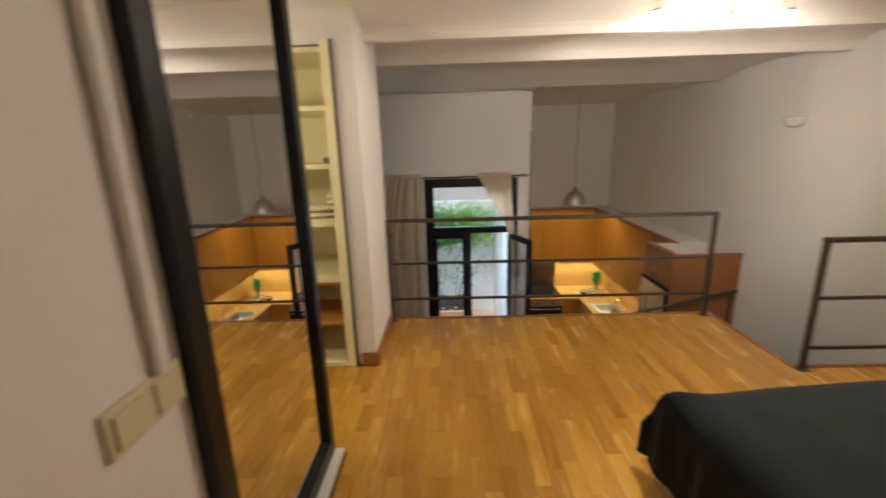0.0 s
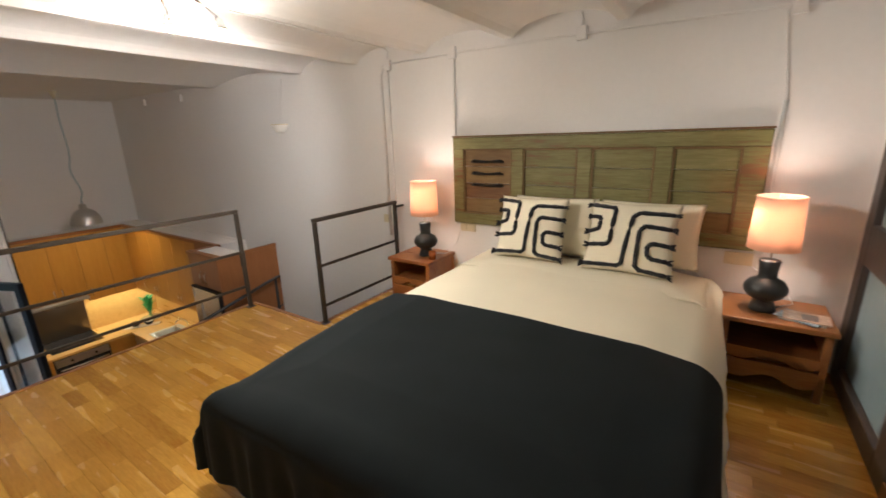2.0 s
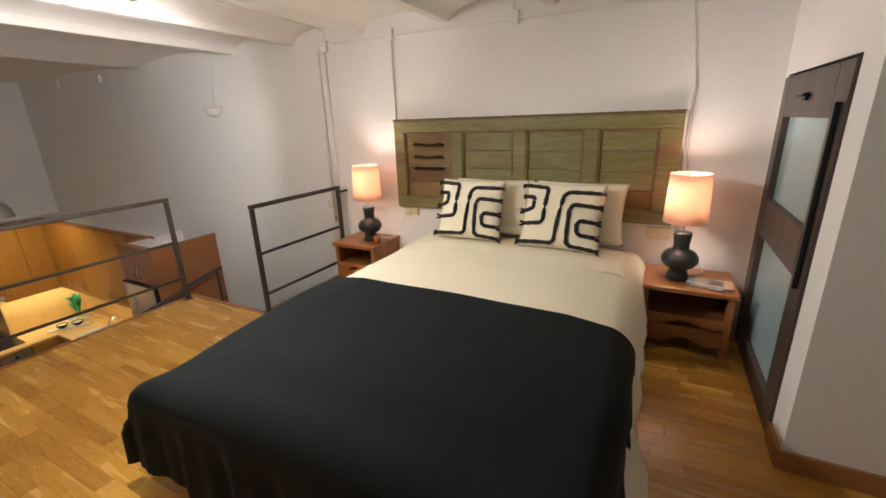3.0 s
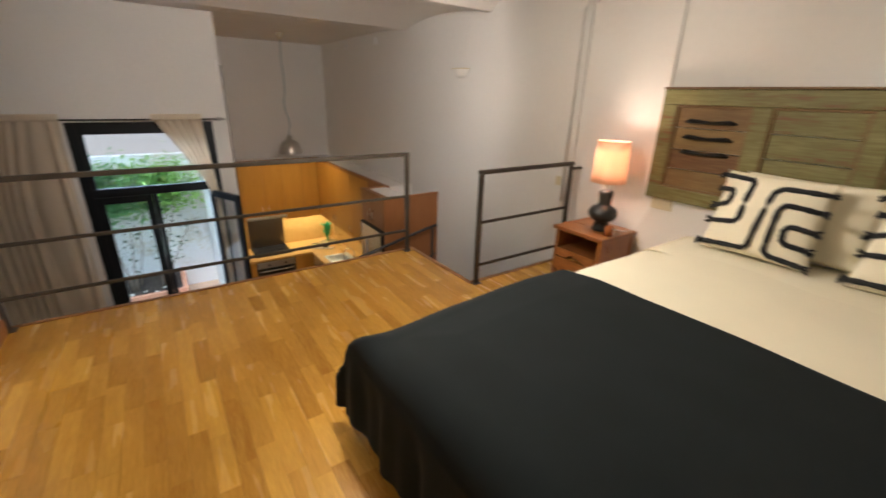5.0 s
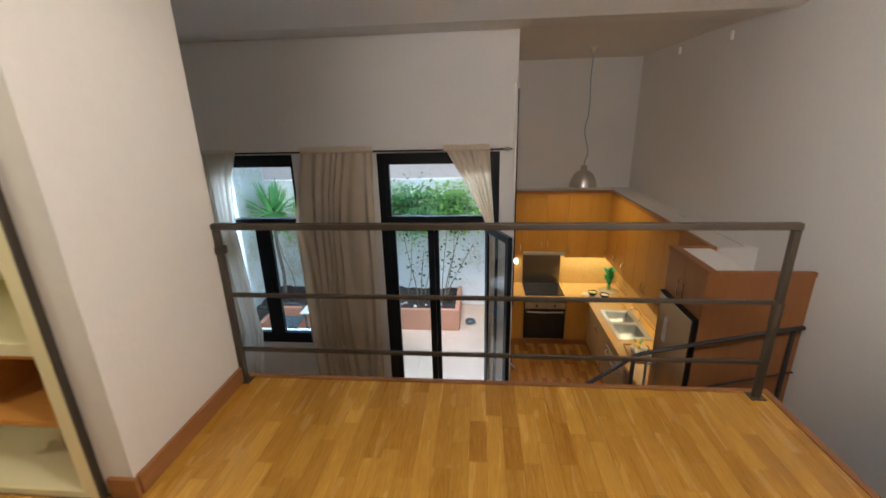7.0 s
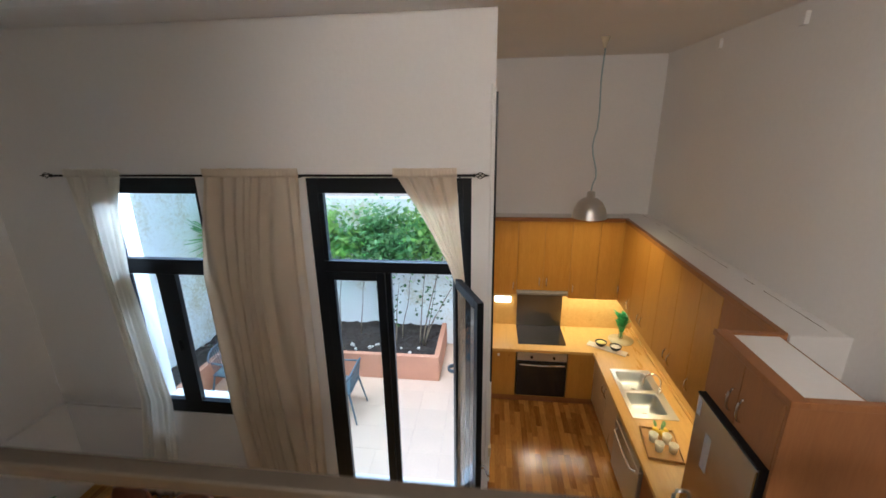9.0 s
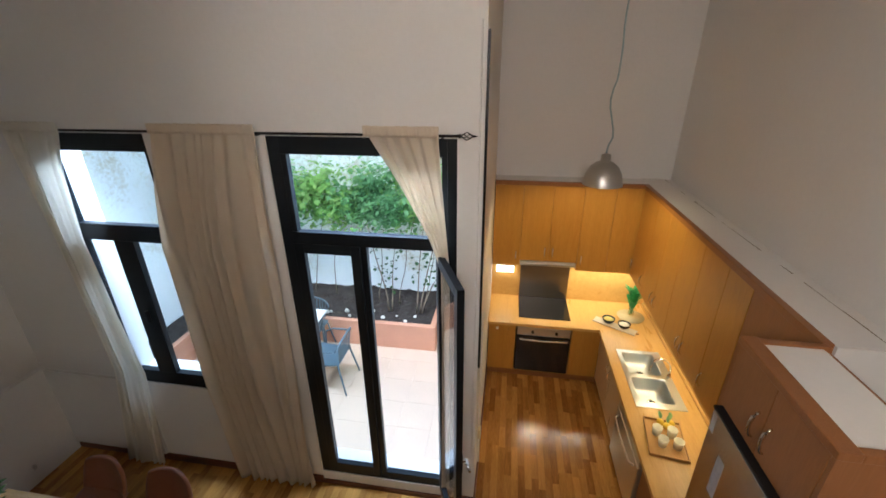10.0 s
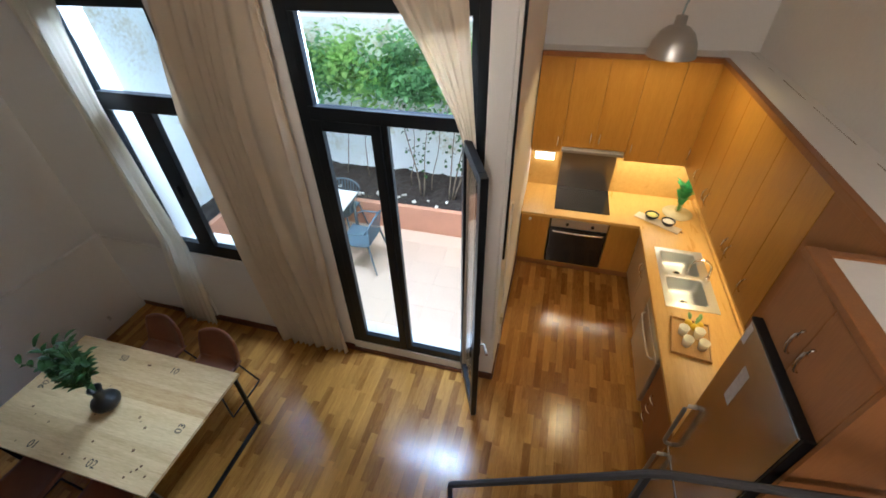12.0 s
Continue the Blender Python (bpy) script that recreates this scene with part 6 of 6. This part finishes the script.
def shrub_leaves(bm, centre, size, count, seed, leafsize=0.07):
    r = random.Random(seed)
    for k in range(count):
        a, b, c = r.gauss(0, 0.42), r.gauss(0, 0.38), r.gauss(0, 0.42)
        p = Vector((centre[0] + a * size[0], centre[1] + b * size[1], centre[2] + c * size[2]))
        if noise.noise(p * 2.6) < -0.22:
            continue
        p.y = min(p.y, 11.10)
        d = Vector((r.uniform(-1, 1), r.uniform(-1, 0.2), r.uniform(-0.7, 0.5))).normalized() * leafsize * r.uniform(0.6, 1.3)
        leaf_mesh(bm, p, p + d, leafsize * r.uniform(0.5, 0.85), n=3)


YOUNGLEAF = leafy("yellow green leaf", (0.30, 0.47, 0.15), 0.5)
hedge = thing("climbing_hedge", (0.3, 10.9, TG + 0.4), "leafy green climbing shrubs spilling along the top of the garden wall", "hedge")
for i, (cx, cy, cz, sx, sz, cnt) in enumerate(((-0.5, 10.85, -0.34, 0.8, 0.50, 2200), (0.3, 10.8, -0.36, 0.8, 0.52, 2600), (1.1, 10.85, -0.32, 0.7, 0.50, 2200), (-1.4, 10.9, -0.40, 0.7, 0.44, 1300), (-2.2, 10.8, -0.4, 0.5, 0.40, 900))):
    bm = B()
    shrub_leaves(bm, (cx, cy, cz), (sx, 0.3, sz), cnt, 50 + i, 0.10)
    tagged(part("leaves", bm, LEAF if i % 2 else YOUNGLEAF, hedge, smooth=True), kind="stuff")
r_ = random.Random(71)
for k in range(9):
    x = -2.2 + k * 0.40 + r_.uniform(-0.06, 0.06)
    pts, p = [], Vector((x, 10.75 + r_.uniform(-0.1, 0.2), TG + 0.36))
    lean = r_.uniform(-0.25, 0.25)
    for j in range(9):
        pts.append(p.copy())
        p += Vector((lean * 0.2 + r_.uniform(-0.03, 0.03), r_.uniform(-0.01, 0.025), 0.2))
    pts = [Vector((q.x, min(q.y, 11.12), q.z)) for q in pts]
    part("stem", sweep(B(), pts, [0.009 - 0.0007 * j for j in range(9)], 6), BARK, hedge, smooth=True)
# a bare shrub with round leaves
sh = thing("shrub", (1.0, 10.45, TG + 0.37), "slender branching shrub with sparse round leaves in the planter", "shrub")
r_ = random.Random(13)
for k, (dx, top, lean) in enumerate(((0.0, 1.75, 0.42), (-0.05, 1.5, 0.15), (0.03, 1.2, 0.55), (-0.5, 1.45, -0.25), (-0.45, 1.1, 0.1))):
    base = Vector((0.93 + dx, 10.45, TG + 0.36))
    pts = [base + Vector((lean * (j / 7) ** 1.3, 0.03 * math.sin(j), top * j / 7)) for j in range(8)]
    br = part("branch", sweep(B(), pts, [0.014 - 0.0014 * j for j in range(8)], 6), BARK, sh, smooth=True)
    bm = B()
    for j in range(26):
        q = pts[3 + j % 5]
        o = Vector((r_.uniform(-0.12, 0.12), r_.uniform(-0.1, 0.1), r_.uniform(-0.1, 0.14)))
        leaf_mesh(bm, q + o, q + o + Vector((r_.uniform(-0.05, 0.05), -0.02, r_.uniform(-0.05, 0.05))), 0.06, n=3)
    part("leaves", bm, DEEPLEAF, br, smooth=True)
# yucca
yc = thing("yucca", (-2.30, 10.5, TG + 0.37), "tall yucca with a spiky crown of green blades", "yucca")
part("trunk", sweep(B(), [(-2.30, 10.5, TG + 0.34), (-2.27, 10.52, TG + 0.9), (-2.31, 10.5, TG + 1.5), (-2.29, 10.5, TG + 2.25)], [0.04, 0.034, 0.032, 0.035], 8), BARK, yc, smooth=True)
r_ = random.Random(17)
bm = B()
for k in range(90):
    a, e = k * 2.399, r_.uniform(-0.6, 1.35)
    base = Vector((-2.29, 10.5, TG + 2.12 + 0.12 * r_.random()))
    ln = r_.uniform(0.45, 0.75)
    leaf_mesh(bm, base, base + Vector((math.cos(a) * math.cos(e), math.sin(a) * math.cos(e), math.sin(e))) * ln, 0.05, bend=-0.12, n=5)
part("crown", bm, leafy("yucca green", (0.16, 0.40, 0.14)), yc, smooth=True)
pot = thing("coiled_hose", (1.45, 10.3, TG), "small coil of dark hose on the terrace floor", "hose")
bm = B()
sweep(bm, [(1.45 + 0.09 * math.cos(a), 10.3 + 0.09 * math.sin(a), TG + 0.02 + a * 0.003) for a in (k * math.pi / 7 for k in range(42))], 0.012, 6)
part("hose", bm, BLUEGREY, pot, smooth=True)

tt = thing("terrace_table", (-0.83, 9.46, TG), "white rectangular terrace table with blue-grey legs", "table")
part("tabletop", box(B(), -1.39, -0.27, 9.16, 9.77, TG + 0.71, TG + 0.735, 0.006), WHITE, tt)
for x in (-1.32, -0.34):
    for y in (9.22, 9.71):
        part("leg", bar(B(), (x, y, TG), (x, y, TG + 0.709), 0.035, 0.035, 0.003), BLUEGREY, tt)


def terrace_chair(x, y, q, label):
    t = thing("terrace_chair", (x, y, TG), label, "chair", "terrace chairs")
    m = pose(x, y, TG, 0, 0, q)
    for s in (-1, 1):
        part("leg", tube(B(), m @ Vector((s * 0.20, 0.19, 0.44)), m @ Vector((s * 0.25, 0.24, 0)), 0.015, 0.011, 8), BLUEGREY, t)
        part("leg", tube(B(), m @ Vector((s * 0.20, -0.18, 0.44)), m @ Vector((s * 0.25, -0.27, 0)), 0.015, 0.011, 8), BLUEGREY, t)
        part("armrest", sweep(B(), [m @ Vector(p) for p in ((s * 0.23, 0.16, 0.44), (s * 0.27, 0.16, 0.60), (s * 0.27, 0.05, 0.655), (s * 0.25, -0.16, 0.67))], 0.013, 7), BLUEGREY, t, smooth=True)
    bm = B()
    grid(bm, lambda u, v: m @ Vector(((u - 0.5) * 0.44, 0.22 - 0.42 * v, 0.445 - 0.02 * math.sin(math.pi * v))), 8, 8)
    part("seat", bm, BLUEGREY, t, thick=0.012)
    part("back_rim", sweep(B(), [m @ Vector((0.25 * math.sin(a), -0.19 - 0.06 * math.cos(a), 0.67 + 0.12 * math.cos(a))) for a in (math.pi * (k / 12 - 0.5) for k in range(13))], 0.013, 7), BLUEGREY, t, smooth=True)
    for k in range(9):
        xx = (k - 4) * 0.048
        a = math.asin(max(-1, min(1, xx / 0.25)))
        part("slat", bar(B(), m @ Vector((xx * 0.85, -0.19, 0.44)), m @ Vector((xx, -0.19 - 0.06 * math.cos(a), 0.665 + 0.12 * math.cos(a))), 0.016, 0.007), BLUEGREY, t)
    return t


terrace_chair(0.00, 9.18, 90, "blue-grey resin armchair with a slatted back at the terrace table")
terrace_chair(-0.58, 9.74, 178, "blue-grey resin armchair with a slatted back behind the table")
terrace_chair(-1.72, 9.42, -88, "blue-grey resin armchair with a slatted back near the window")

# ---- floors, laid piece by piece ----
PIECE = {}


def plank_mesh(w, l, key, mat, h=0.012):
    k = (key, round(w, 3), round(l, 3))
    if k not in PIECE:
        bm = B()
        g = 0.0004
        box(bm, -w / 2 + g, w / 2 - g, -l / 2 + g, l / 2 - g, -h, 0)
        me = bpy.data.meshes.new(key)
        bm.to_mesh(me)
        bm.free()
        me.materials.append(mat)
        PIECE[k] = me
    return PIECE[k]


def lay(areas, z, w, lengths, near, floor, mat, rest_mat, key, seed):
    """Strips along y; the nearest 300 as objects, the rest joined."""
    r, all_pieces = random.Random(seed), []
    for x0, x1, y0, y1 in areas:
        x = x0
        while x < x1 - 0.004:
            ww = min(w, x1 - x)
            y = y0 - r.uniform(0, 0.3)
            while y < y1 - 0.004:
                l = r.choice(lengths)
                a, b = max(y, y0), min(y + l, y1)
                if y1 - b < 0.05:
                    b = y1
                if b - a > 0.01:
                    all_pieces.append((x + ww / 2, (a + b) / 2, ww, b - a))
                y = b if b == y1 else y + l
            x += ww
    all_pieces.sort(key=lambda p: abs(p[0] - near[0]) * near[2] + abs(p[1] - near[1]))
    for x, y, ww, l in all_pieces[:300]:
        ob = new("plank", plank_mesh(ww, l, key, mat))
        ob.location = (x, y, z + r.choice((0, 0, -0.0004)))
        ob.parent = floor
        ob.matrix_parent_inverse = base_of(floor).inverted()
    verts, faces = [], []
    for x, y, ww, l in all_pieces[300:]:
        a, b, h, g, n = ww / 2 - 0.0004, l / 2 - 0.0004, 0.012, 0, len(verts)
        verts += [(x + sx * a, y + sy * b, z + sz) for sz in (-h, 0) for sx, sy in ((-1, -1), (1, -1), (1, 1), (-1, 1))]
        faces += [tuple(n + i for i in f) for f in ((4, 5, 6, 7), (0, 1, 5, 4), (1, 2, 6, 5), (2, 3, 7, 6), (3, 0, 4, 7))]
    me = bpy.data.meshes.new(key)
    me.from_pydata(verts, [], faces)
    me.materials.append(rest_mat)
    ob = new("far_planks", me)
    ob.parent, ob.matrix_parent_inverse = floor, base_of(floor).inverted()
    tagged(ob, kind="stuff")


fm, fl = bpy.data.objects["floor_mezzanine"], bpy.data.objects["floor_lower"]
lay([(0.3, WELL_X, 0.3, EDGE_Y - 0.02), (WELL_X, 4.18, 0.83, WELL_Y), (-0.5, 0.3, 3.395, 4.23)], 0.0, 0.075, (0.24, 0.3, 0.3, 0.42, 0.5), (1.6, 3.7, 1.3), fm, PARQUET, PARQUET_REST, "upper parquet strip", 4)
lay([(WEST + 0.02, 4.18, 5.0, g0 - 0.016), (KITCHEN_W + 0.014, LF + 0.07, g0 - 0.016, 9.87)], LOW, 0.072, (0.3, 0.3, 0.42, 0.5), (0.9, 6.9, 0.6), fl, PARQUET_LOW, PARQUET_LOW_REST, "lower parquet strip", 8)
tg_ = bpy.data.objects["terrace_ground"]
for i in range(12):
    for j in range(8):
        ob = new("tile", plank_mesh(0.399, 0.399, "terrace tile", TERRACE))
        ob.location = (-2.95 + 0.2 + i * 0.4, g1 + 0.2 + j * 0.4, TG)
        ob.parent, ob.matrix_parent_inverse = tg_, base_of(tg_).inverted()
